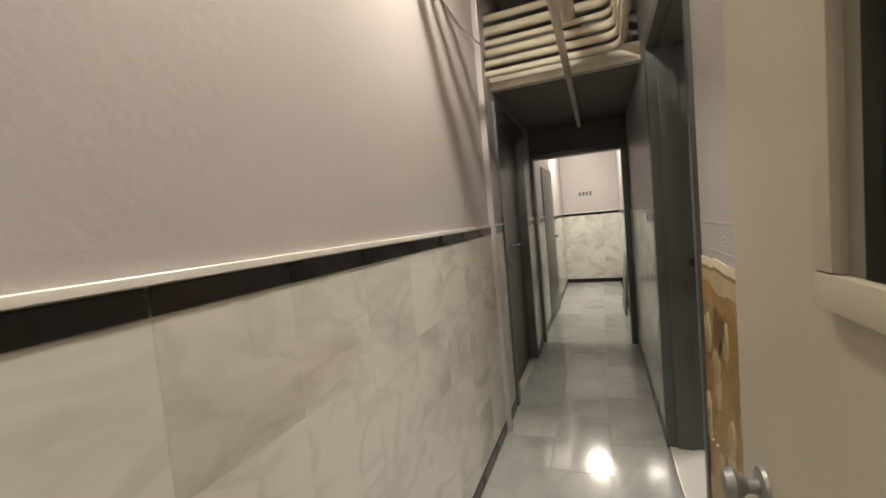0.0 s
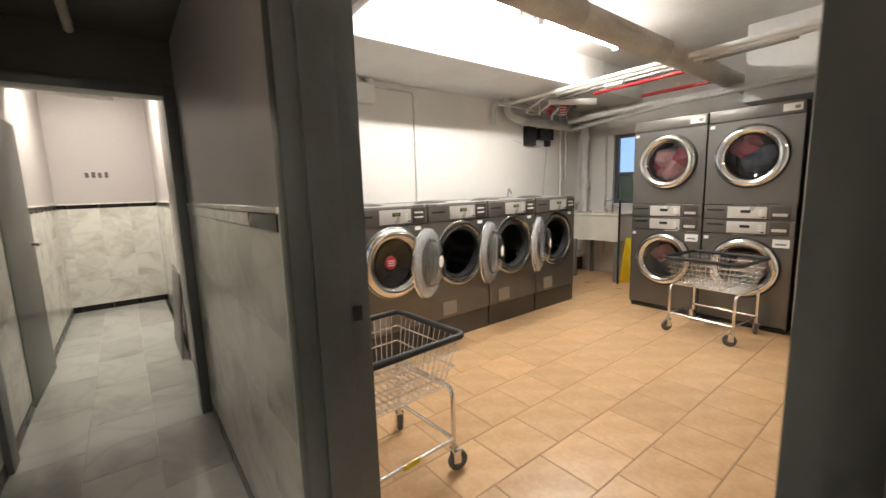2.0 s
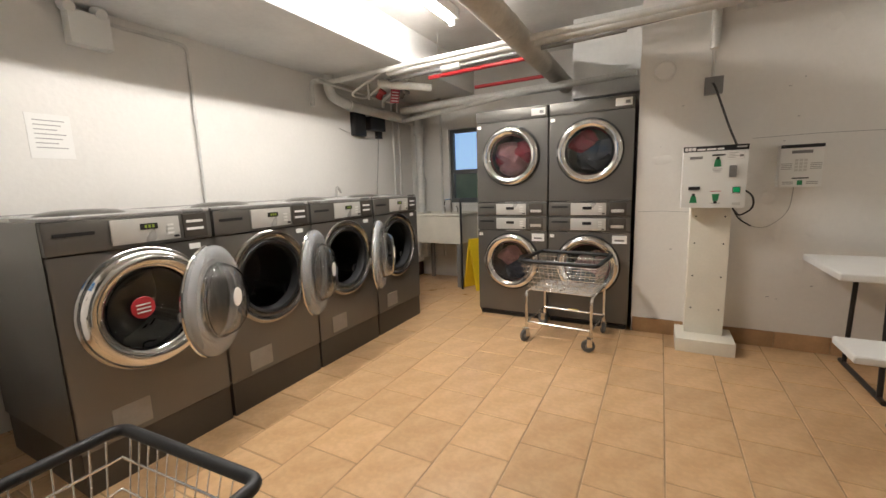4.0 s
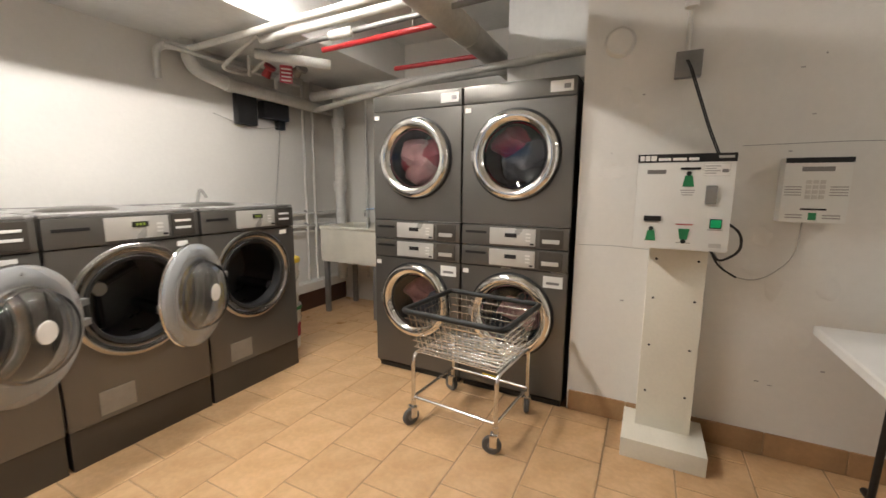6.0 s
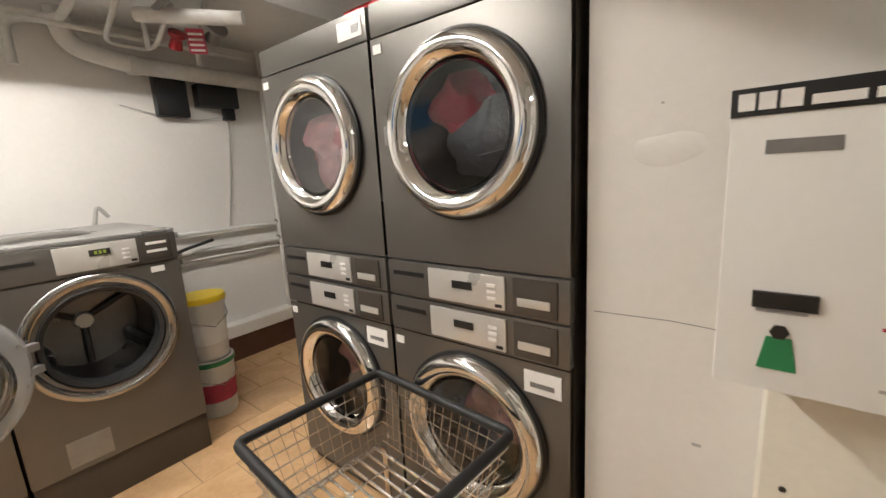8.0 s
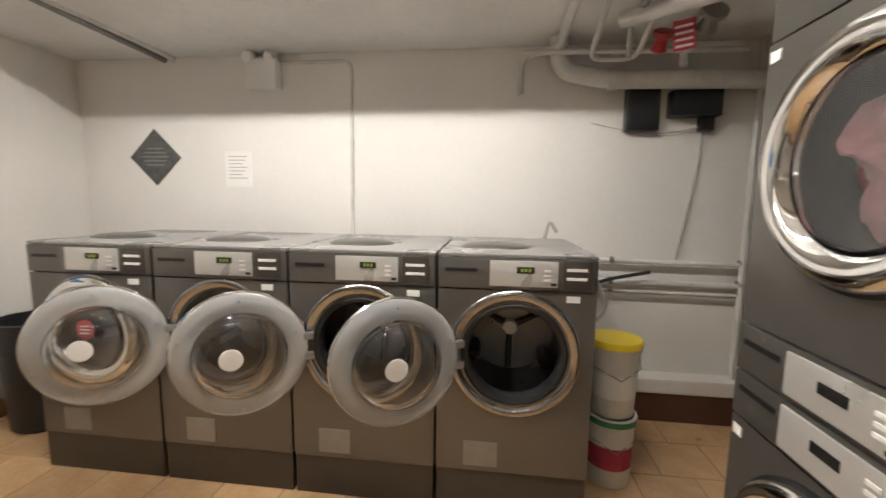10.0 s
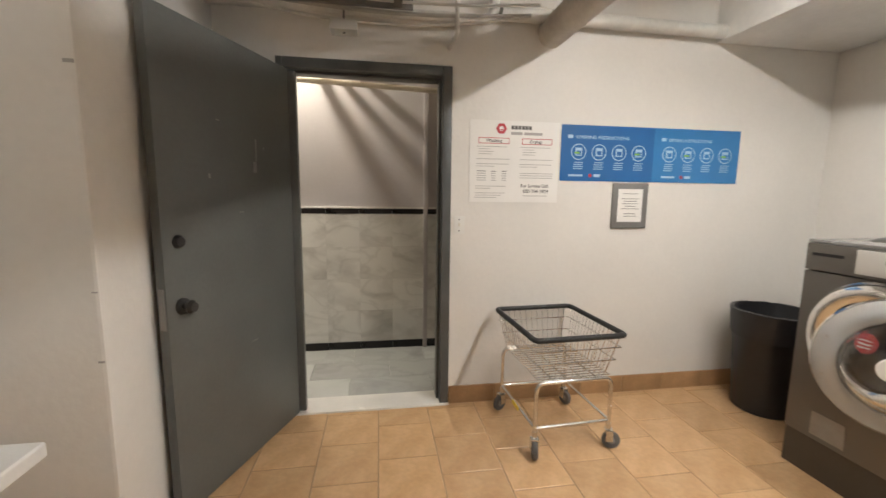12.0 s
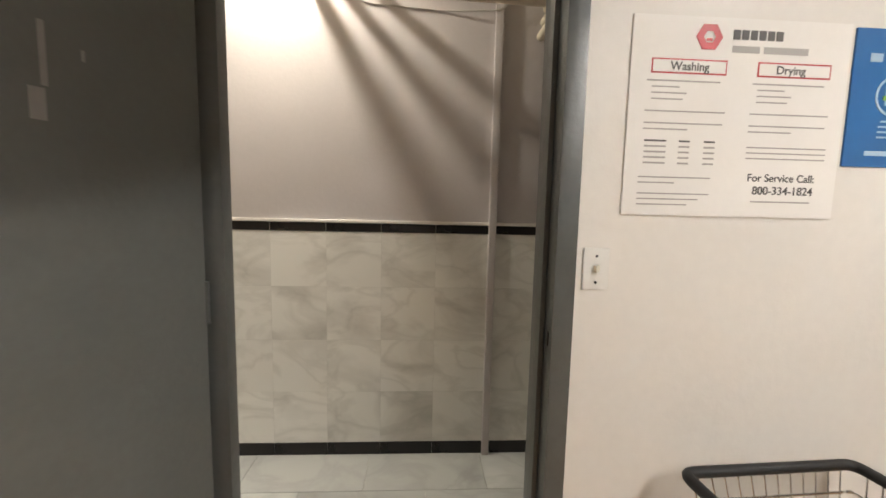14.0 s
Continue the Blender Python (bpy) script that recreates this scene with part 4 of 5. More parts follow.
# ---- north wall fittings ----
d = thing("diamond_sign", "dark grey diamond-shaped sign with worn lettering", "sign", pose(1.793, NW - 0.004, 1.737, 0, 45, 0))
part("plate", box(-0.148, -0.004, -0.148, 0.148, 0.002, 0.148, 0.001), SIGN_GREY, d)
rng = random.Random(4)
for k in range(5):
    z = -0.06 + 0.03 * k
    c = part("worn_line", box(-0.11 + 0.02 * abs(k - 2), -0.0055, z, 0.11 - 0.02 * abs(k - 2), -0.0035, z + 0.011), GREY_METAL, d)
    c.matrix_local = pose(0, 0, 0, 0, -45, 0)
n = thing("wall_note", "small white printed note taped to the wall", "notice", pose(2.354, NW - 0.002, 1.527))
part("sheet", box(0, -0.002, 0, 0.205, 0.002, 0.255), PAPER, n, smooth=False)
for k in range(7):
    ink(0.03, 0.215 - 0.026 * k, 0.175 - 0.02 * (k % 3), 0.221 - 0.026 * k, PALE_INK, n, lift=0.003)
e = thing("emergency_light", "white twin-head emergency light unit", "emergency light")
part("case", box(2.60, NW - 0.09, 2.205, 2.815, NW, 2.40, 0.01), BOX_WHITE, e)
for x in (2.61, 2.77):
    part("lamp_head", lathe([(0.0, 0.06), (0.03, 0.055), (0.042, 0.03), (0.045, 0.0), (0.0, 0.0)], m=pose(x, NW - 0.05, 2.425, 115), n=20), BOX_WHITE, e)
c = thing("wall_conduit", "white painted conduit on the wall", "conduit")
part("pipe", tube(bent([(2.815, NW - 0.012, 2.39), (3.33, NW - 0.012, 2.39), (3.33, NW - 0.012, 0.9)], 0.06), 0.012), PIPE_WHITE, c)
part("coupling", tube([(3.33, NW - 0.012, 1.82), (3.33, NW - 0.012, 1.86)], 0.016), PIPE_WHITE, c)
for x0, x1, z0, z1, deep in ((5.148, 5.35, 1.90, 2.165, 0.07), (5.41, 5.70, 1.985, 2.14, 0.10)):
    t = thing("router_box", "black plastic equipment box on the wall", "router")
    part("case", box(x0, NW - deep, z0, x1, NW, z1, 0.008), BLACK, t)
    part("face", box(x0 + 0.02, NW - deep - 0.003, z0 + 0.02, x1 - 0.02, NW - deep + 0.001, z1 - 0.02, 0.002), RUBBER, t)
t = thing("wall_socket", "black adapter with hanging grey cables", "socket")
part("adapter", box(5.60, NW - 0.06, 1.90, 5.68, NW, 1.985, 0.008), BLACK, t)
part("cable", tube(bent([(5.63, NW - 0.03, 1.91), (5.62, NW - 0.02, 1.7), (5.57, NW - 0.02, 1.35), (5.52, NW - 0.03, 1.08)], 0.2), 0.006), CABLE_GREY, t)
part("cable", tube(bent([(4.95, NW - 0.01, 1.96), (5.15, NW - 0.02, 1.91), (5.4, NW - 0.02, 1.88), (5.62, NW - 0.03, 1.93)], 0.1), 0.003), CABLE_GREY, t)

# ---- bins, buckets, sink corner ----
t = thing("trash_can", "black plastic trash can with a bag over its rim", "trash can", pose(1.52, 5.45, 0) @ Matrix.Diagonal((1.12, 1.12, 1.06, 1)))
part("can", lathe([(0.0, 0.0), (0.155, 0.0), (0.165, 0.01), (0.20, 0.62), (0.205, 0.63), (0.195, 0.63), (0.16, 0.03), (0.0, 0.03)], n=36), BIN_BLACK, t)
bm = lathe([(0.203, 0.48), (0.213, 0.60), (0.216, 0.645), (0.196, 0.648), (0.18, 0.55), (0.12, 0.35), (0.0, 0.3)], n=40)
for q in bm.verts:
    q.co += 0.010 * Vector(noise.noise_vector(q.co * 17))
part("bag", bm, BIN_BLACK, t, "black bin bag")


def bucket(name, z, lid, label, band):
    t = thing(name, label, "bucket", pose(4.965, 5.38, z) @ Matrix.Diagonal((0.86, 0.86, 1, 1)), "stacked buckets")
    part("pail", lathe([(0.0, 0.0), (0.118, 0.0), (0.122, 0.01), (0.138, 0.34), (0.146, 0.345), (0.146, 0.37), (0.13, 0.37), (0.115, 0.02), (0.0, 0.02)], n=32), BUCKET, t)
    part("band", lathe([(0.1475, 0.335), (0.149, 0.35), (0.1475, 0.365)], n=32), band, t)
    part("handle", tube([(0.14, 0, 0.33), (0.13, -0.07, 0.25), (0.0, -0.155, 0.21), (-0.13, -0.07, 0.25), (-0.14, 0, 0.33)], 0.003), GREY_METAL, t)
    part("print", lathe([(0.1275, 0.10), (0.1335, 0.22)], n=32), RED_CLOTH if band is GREEN else BOX_WHITE, t)
    if lid:
        part("lid", lathe([(0.0, 0.395), (0.12, 0.395), (0.146, 0.39), (0.153, 0.375), (0.151, 0.355)], n=32), YELLOW, t, "yellow lid")
    return t


bucket("bucket", 0.0, False, "white plastic bucket with a green rim under another", GREEN)
bucket("bucket", 0.375, True, "white plastic bucket with a yellow lid on a second bucket", BUCKET)
setting("ledge", box(4.9, NW - 0.14, 0.20, DX, NW, 0.30, 0.015), WHITE_WALL, "white painted pipe ledge along the wall", "ledge")
setting("ledge_base", box(4.9, NW - 0.12, 0.0, DX, NW, 0.20), BRICK_DARK, "dark brown painted base of the ledge", "ledge")
for z, r in ((1.07, 0.016), (0.93, 0.02), (0.87, 0.012)):
    t = thing("supply_pipe", "white painted water pipe along the wall", "pipe", group="wall pipes")
    part("pipe", tube([(4.4, NW - 0.05, z), (DX - 0.02, NW - 0.05, z - 0.02)], r), PIPE_WHITE, t)
    for x in (5.1, 5.9):
        part("clamp", tube([(x, NW - 0.05, z), (x + 0.03, NW - 0.05, z)], r + 0.006), GREY_METAL, t)
t = thing("washer_hoses", "grey drain and supply hoses behind the washer", "hose")
part("hose", tube(bent([(4.7, 6.0, 0.9), (4.95, 5.95, 1.05), (5.1, 6.0, 0.75), (4.95, 6.0, 0.6), (4.72, 5.98, 0.7)], 0.15), 0.012), CABLE_GREY, t)
part("hose", tube(bent([(4.72, 6.0, 0.8), (5.05, 5.98, 0.95), (5.35, 6.03, 1.0)], 0.15), 0.012), CABLE, t)
part("hose", tube(bent([(4.65, 5.97, 1.15), (4.69, 5.97, 1.33), (4.74, 5.97, 1.25)], 0.05), 0.012), CABLE_GREY, t)

s = thing("utility_sink", "cream laundry tub on grey legs", "sink", pose(5.86, 5.10, 0))
bm = bmesh.new()
box(0, 0, 0.56, 0.02, 0.72, 0.92, 0.004, bm)
box(0.52, 0, 0.56, 0.54, 0.72, 0.92, 0.004, bm)
box(0.02, 0, 0.56, 0.52, 0.02, 0.92, 0.004, bm)
box(0.02, 0.70, 0.56, 0.52, 0.72, 0.92, 0.004, bm)
box(0.02, 0.02, 0.56, 0.52, 0.70, 0.58, 0, bm)
part("tub", bm, SINK, s)
part("rim", tube([(0, 0, 0.92), (0.54, 0, 0.92), (0.54, 0.72, 0.92), (0, 0.72, 0.92)], 0.018, loop=True), SINK, s)
for x in (0.03, 0.49):
    for y in (0.03, 0.67):
        part("leg", box(x - 0.02, y - 0.025, 0.0, x + 0.02, y + 0.025, 0.57, 0.004), GREY_METAL, s)
part("faucet", tube(bent([(0.5, 0.36, 0.92), (0.5, 0.36, 1.10), (0.3, 0.36, 1.10), (0.3, 0.36, 1.03)], 0.04), 0.012), CHROME, s, "chrome swing faucet")
for y in (0.26, 0.46):
    part("tap", tube([(0.5, y, 0.92), (0.5, y, 0.99), (0.46, y, 1.0)], 0.012), CHROME, s)
t = thing("mop_handle", "black mop handle leaning against the tub", "mop")
part("handle", tube([(5.82, 5.06, 0.0), (5.84, 5.07, 1.12)], 0.013), BLACK, t)
t = thing("wet_floor_sign", "yellow folding wet floor sign", "floor sign", pose(5.92, 4.90, 0, 0, 0, 62))
for s_, a in ((1, 12), (-1, -12)):
    o = part("board", box(-0.012, -0.12, 0.0, 0.012, 0.12, 0.64, 0.006), YELLOW, t)
    o.matrix_local = pose(0.13 * -s_, 0, 0.01, 0, a, 0)
part("symbol", box(-0.14, -0.05, 0.25, -0.128, 0.05, 0.42), BLACK, t, "black warning panel")

# stack pipes in the corner
t = thing("soil_stack", "white painted cast iron soil stack", "pipe")
part("pipe", tube([(6.24, 5.86, 0.3), (6.24, 5.86, 2.3)], 0.055, n=20), PIPE_WHITE, t)
for z in (1.30, 1.98):
    part("hub", tube([(6.24, 5.86, z), (6.24, 5.86, z + 0.10)], 0.075, n=20), PIPE_WHITE, t)
for x, y in ((6.38, 5.6), (6.05, 6.06), (5.92, 6.06)):
    t = thing("riser_pipe", "thin white painted riser pipe", "pipe", group="riser pipes")
    part("pipe", tube([(x, y, 0.3), (x, y, 2.46)], 0.016), PIPE_WHITE, t)

# window
t = thing("window_1", "small basement sash window with blue daylight", "window", kind="structure")
for a, b in ((WY0, WY0 + 0.05), (WY1 - 0.05, WY1)):
    part("window_frame", box(DX + 0.05, a, WZ0, DX + 0.11, b, WZ1, 0.004), FRAME_GREY, t)
for a, b in ((WZ0, WZ0 + 0.06), (1.44, 1.50), (WZ1 - 0.05, WZ1)):
    part("sash_rail", box(DX + 0.05, WY0 + 0.05, a, DX + 0.11, WY1 - 0.05, b, 0.004), FRAME_GREY, t)
for a, b in ((WZ0 + 0.06, 1.44), (1.50, WZ1 - 0.05)):
    o = part("pane", box(DX + 0.075, WY0 + 0.05, a, DX + 0.08, WY1 - 0.05, b), PANE, t)
    o.visible_shadow = False
part("window_sill", box(DX - 0.03, WY0 - 0.03, WZ0 - 0.03, DX + 0.05, WY1 + 0.03, WZ0, 0.006), WHITE_WALL, t)
setting("backdrop", box(DX + 1.6, 2.5, 1.35, DX + 1.62, 8.5, 5.0), OUTSIDE, "pale blue daylight outside the window", "backdrop")
setting("backdrop_low", box(DX + 1.5, 2.5, 0.0, DX + 1.58, 8.5, 1.5), OUTSIDE_LOW, "green yard wall outside the window", "backdrop")

# ---- ceiling services ----


def pipe_run(name, label, points, r, mat, bend=0.08, fittings=()):
    t = thing(name, label, "pipe")
    part("pipe", tube(bent(points, bend), r, n=16 if r > 0.03 else 10), mat, t)
    for a, b, extra in fittings:
        part("fitting", tube([a, b], r + extra, n=16), mat, t)
    return t


LAG = (Vector((LW, 3.95, 2.43)), Vector((DX, 3.95, 2.40)))
pipe_run("insulated_pipe", "large cream lagged pipe under the ceiling", list(LAG), 0.09, LAGGING, fittings=[(LAG[0].lerp(LAG[1], f), LAG[0].lerp(LAG[1], f + 0.005), 0.005) for f in (0.14, 0.37, 0.6, 0.8)])
pipe_run("wall_top_pipe", "white painted pipe along the top of the wall", [(LW + 0.06, 3.60, 2.50), (LW + 0.06, NW, 2.50)], 0.042, PIPE_WHITE)
# the third strip is unseen and weaker, added for the east wall's light
for lx, ly, glowing in ((2.72, 4.59, TUBE_GLOW), (4.18, 4.59, TUBE_GLOW), (4.15, 0.50, WEAK_TUBE_GLOW)):
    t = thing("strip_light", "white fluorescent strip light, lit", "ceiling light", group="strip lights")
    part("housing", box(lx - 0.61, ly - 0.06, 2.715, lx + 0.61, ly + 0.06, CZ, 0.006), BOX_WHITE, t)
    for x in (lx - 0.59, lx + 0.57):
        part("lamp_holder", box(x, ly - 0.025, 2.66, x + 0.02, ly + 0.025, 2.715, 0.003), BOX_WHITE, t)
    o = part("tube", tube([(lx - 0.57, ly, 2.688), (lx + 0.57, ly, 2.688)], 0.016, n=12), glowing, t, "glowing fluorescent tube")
# pipes that cross towards the sink corner
pipe_run("water_pipe", "white painted water pipe below the ceiling", [(4.48, 6.02, 2.12), (4.48, 6.02, 2.36), (4.70, 5.95, 2.38), (4.66, 4.0, 2.40), (4.66, 2.40, 2.42), (4.66, 2.40, CZ)], 0.024, PIPE_WHITE)
pipe_run("water_pipe", "white painted water pipe below the ceiling", [(4.85, 5.35, 2.40), (4.79, 4.0, 2.40), (4.80, 2.48, 2.42), (4.80, 2.48, CZ)], 0.028, PIPE_WHITE)
pipe_run("water_pipe", "white painted water pipe below the ceiling", [(5.02, 5.6, 2.38), (4.96, 3.2, 2.42)], 0.018, GREY_METAL)
pipe_run("pipe_sleeve", "white insulated sleeve on a conduit", [(4.995, 4.82, 2.392), (4.99, 4.62, 2.395)], 0.034, PIPE_WHITE)
pipe_run("branch_line", "short white painted branch pipe", [(4.95, 5.55, 2.36), (5.35, 5.15, 2.33)], 0.04, PIPE_WHITE)
pipe_run("branch_line", "short white painted branch pipe", [(5.05, 5.75, 2.40), (5.05, 5.75, 2.24)], 0.014, PIPE_WHITE)
pipe_run("branch_line", "short white painted branch pipe", [(5.25, 5.35, 2.45), (5.35, 5.78, 2.28), (5.35, 5.78, 2.20)], 0.02, PIPE_WHITE)
pipe_run("branch_line", "white painted pipe loop", [(4.86, 5.4, 2.44), (4.86, 5.85, 2.27), (5.12, 5.85, 2.27), (5.12, 5.5, 2.44)], 0.014, PIPE_WHITE)
pipe_run("sprinkler_pipe", "red painted sprinkler pipe", [(5.19, 5.08, 2.39), (5.15, 4.0, 2.40)], 0.02, RED_PIPE)
pipe_run("sprinkler_pipe", "red painted sprinkler pipe", [(5.85, 4.85, 2.39), (5.87, 4.0, 2.40)], 0.02, RED_PIPE)
pipe_run("drain_pipe", "white painted drain pipe with an elbow", [(4.70, 6.0, 2.46), (4.72, 6.0, 2.26), (5.0, 6.0, 2.20), (DX, 6.0, 2.18)], 0.056, PIPE_WHITE, 0.12, [((5.0, 6.0, 2.20), (5.06, 6.0, 2.20), 0.008)])
pipe_run("thin_pipe", "thin white painted pipe", [(4.48, 5.93, 2.35), (5.76, 5.93, 2.335)], 0.016, PIPE_WHITE)
pipe_run("cross_pipe", "white painted pipe over the dryers", [(6.0, 5.95, 2.14), (5.62, 4.4, 2.20), (5.5, 3.15, 2.22)], 0.028, PIPE_WHITE)
pipe_run("cross_pipe", "white painted pipe over the dryers", [(5.9, 5.9, 2.25), (5.9, 3.15, 2.30)], 0.045, PIPE_WHITE)
pipe_run("conduit_pair", "galvanised conduit below the beam", [(1.93, 3.0, 2.52), (1.93, 6.1, 2.43)], 0.022, GREY_METAL)
pipe_run("conduit_pair", "galvanised conduit below the beam", [(2.0, 3.0, 2.53), (2.0, 6.1, 2.44)], 0.02, PIPE_WHITE)
for y0 in (4.25, 4.95):
    t = thing("pipe_hanger", "thin steel pipe hanger rod", "hanger", group="pipe hangers")
    part("rod", tube([(5.16, y0, 2.40), (5.16, y0, CZ)], 0.004), PIPE_WHITE, t)
t = thing("valve_tag", "red and white tag hanging from valves", "tag", pose(5.25, 5.55, 2.28, 20, 0, -35))
part("tag", box(-0.05, -0.002, -0.07, 0.05, 0.002, 0.07), RED_CLOTH, t)
for k in range(4):
    part("tag_print", box(-0.04, -0.004, -0.055 + 0.03 * k, 0.04, -0.0015, -0.043 + 0.03 * k), PAPER, t)
t = thing("valve_group", "dark iron valves at the pipes", "valve")
part("valve", lathe([(0.0, 0.05), (0.06, 0.04), (0.06, 0.02), (0.03, 0.0), (0.05, -0.06), (0.0, -0.07)], m=pose(5.35, 5.5, 2.34, 60), n=20), GREY_METAL, t)
part("valve", lathe([(0.0, 0.05), (0.05, 0.04), (0.05, 0.02), (0.03, 0.0), (0.04, -0.06), (0.0, -0.07)], m=pose(5.2, 5.7, 2.32, 40), n=20), RED_PIPE, t)

setting("soffit", box(5.60, 3.12, 2.08, DX, 3.72, CZ, 0.01), CEIL_WHITE, "white painted boxed-in duct above the dryers", "soffit")
for k, (y, z, r) in enumerate(((2.44, 2.47, 0.03), (2.28, 2.46, 0.022), (2.12, 2.47, 0.03), (1.97, 2.46, 0.022), (1.84, 2.47, 0.028))):
    pipe_run("rack_pipe", "white painted pipe on a ceiling rack", [(3.6, y, CZ), (4.1, y, z + 0.08), (EW, y, z)], r, PIPE_WHITE, 0.15)
pipe_run("rack_bar", "white painted bar carrying ceiling pipes", [(EW - 0.17, 1.60, 2.41), (EW - 0.17, 2.52, 2.41)], 0.024, PIPE_WHITE)
pipe_run("black_conduit", "long dark conduit under the ceiling", [(5.06, 3.6, 2.45), (4.92, 2.50, 2.46), (4.92, 2.50, CZ)], 0.018, GREY_METAL)
pipe_run("drop_pipe", "white painted vertical pipe at the wall", [(EW - 0.05, 2.62, 2.2), (EW - 0.05, 2.62, CZ)], 0.03, PIPE_WHITE)

# clutter over the laundry door
t = thing("cable_tray", "dark steel cable tray above the door", "cable tray")
bm = box(1.50, 1.99, 2.36, 1.515, 3.05, 2.44, 0.002)
box(1.735, 1.99, 2.36, 1.75, 3.05, 2.44, 0.002, bm)
part("side", bm, GREY_METAL, t)
for k in range(6):
    part("rung", box(1.515, 2.05 + 0.18 * k, 2.365, 1.735, 2.09 + 0.18 * k, 2.375), HALL_DARK, t)
for k, (x, sag) in enumerate(((1.36, 0.10), (1.42, 0.06), (1.56, 0.05), (1.63, 0.03), (1.69, 0.07))):
    t = thing("sagging_cable", "grey cable sagging under the ceiling", "cable", group="cables above the door")
    part("cable", tube([(x + 0.03 * math.sin(3 * s / 12 + k), 1.98 + 1.75 * s / 12, 2.43 - sag * math.sin(math.pi * s / 12)) for s in range(13)], 0.008 + 0.003 * (k % 2)), CABLE_GREY if k % 2 else PIPE_WHITE, t)
for k, (x, z, r) in enumerate(((1.27, 2.44, 0.03), (1.85, 2.46, 0.04), (2.12, 2.55, 0.025))):
    pipe_run("overhead_pipe", "white painted pipe over the doorway", [(x, -0.5, z), (x, 3.55, z), (x, 3.55, CZ)], r, PIPE_WHITE)
t = thing("pipe_bracket", "white steel bracket on the wall over the door", "bracket")
part("arm", tube(bent([(LW, 3.30, 2.30), (1.42, 3.30, 2.30), (1.42, 3.30, 2.50)], 0.02), 0.012), PIPE_WHITE, t)
t = thing("wall_box", "silver junction box over the door", "electrical box")
part("case", box(1.34, 2.62, 2.27, 1.44, 2.76, 2.32, 0.004), SILVER, t)
part("lid_screw", tube([(1.39, 2.69, 2.27), (1.39, 2.69, 2.265)], 0.008), GREY_METAL, t)
part("strap", tube([(1.39, 2.69, 2.315), (1.39, 2.69, 2.45)], 0.006), GREY_METAL, t)

# ---- folding tables ----


def bench_table(name, label, cat, x0, y0, x1, y1, h, thick):
    t = thing(name, label, cat)
    part("top", box(x0, y0, h - thick, x1, y1, h, 0.015, segments=3), TABLE_WHITE, t)
    for y in (y0 + 0.25, y1 - 0.25):
        part("leg_frame", tube(bent([(x0 + 0.08, y, 0.02), (x0 + 0.12, y, h - thick - 0.01), (x1 - 0.12, y, h - thick - 0.01), (x1 - 0.08, y, 0.02)], 0.05), 0.014), BLACK, t)
        part("foot_bar", tube([(x0 + 0.02, y, 0.016), (x1 - 0.02, y, 0.016)], 0.016), BLACK, t)
    return t


bench_table("folding_table", "white plastic folding table on dark steel legs", "table", 4.30, 0.25, 4.97, 2.03, 0.74, 0.045)
bench_table("folding_bench", "white plastic folding bench beside the table", "bench", 3.80, 0.35, 4.08, 2.10, 0.45, 0.04)
bench_table("folding_table", "narrow white plastic folding table beside the pier", "table", 2.575, 0.4, 2.95, 1.97, 0.74, 0.045)

t = thing("folded_towel", "white folded cloth lying on the folding table", "towel", pose(4.78, 1.28, 0.74, 0, 0, 8))
for k in range(3):
    bm = box(-0.13 + 0.006 * k, -0.17 + 0.008 * k, 0.022 * k, 0.13 - 0.004 * k, 0.17 - 0.01 * k, 0.022 * k + 0.021, 0.009, segments=3)
    for q in bm.verts:
        q.co += 0.004 * Vector(noise.noise_vector(q.co * 13))
    part("fold", bm, PAPER, t)
t = thing("blue_booklet", "blue printed booklet at the edge of the folding table", "booklet", pose(4.39, 1.50, 0.7405, 0, 0, 4))
part("cover", box(-0.07, -0.20, 0.0, 0.07, 0.20, 0.008, 0.002), BLUE, t)
part("pages", box(-0.066, -0.195, 0.0018, 0.0715, 0.195, 0.0062), PAPER, t)

# ---- hall fittings ----
f = thing("door_2", "dark grey steel hall door, shut, in a grey frame", "door", kind="structure")
for a, b in ((LD0 - 0.07, LD0), (LD1, LD1 + 0.07)):
    part("jamb", box(HL - 0.2, a, 0, HL + 0.016, b, 2.12, 0.006), FRAME_GREY, f)
part("head", box(HL - 0.2, LD0, 2.05, HL + 0.016, LD1, 2.12, 0.006), FRAME_GREY, f)
part("panel", box(HL - 0.10, LD0 + 0.003, 0.01, HL - 0.055, LD1 - 0.003, 2.047, 0.003), DOOR_GREY, f)
part("lever_rose", lathe([(0.0, 0.012), (0.03, 0.01), (0.032, 0.0)], m=pose(HL - 0.055, 4.10, 1.10, 0, 90), n=24), GREY_METAL, f)
part("lever", tube(bent([(HL - 0.055, 4.10, 1.10), (HL, 4.10, 1.10), (HL, 4.22, 1.10)], 0.02), 0.010), GREY_METAL, f, "steel lever handle")
part("lock_rose", lathe([(0.0, 0.014), (0.026, 0.012), (0.03, 0.0)], m=pose(HL - 0.055, 4.06, 0.975, 0, 90), n=24), GREY_METAL, f)

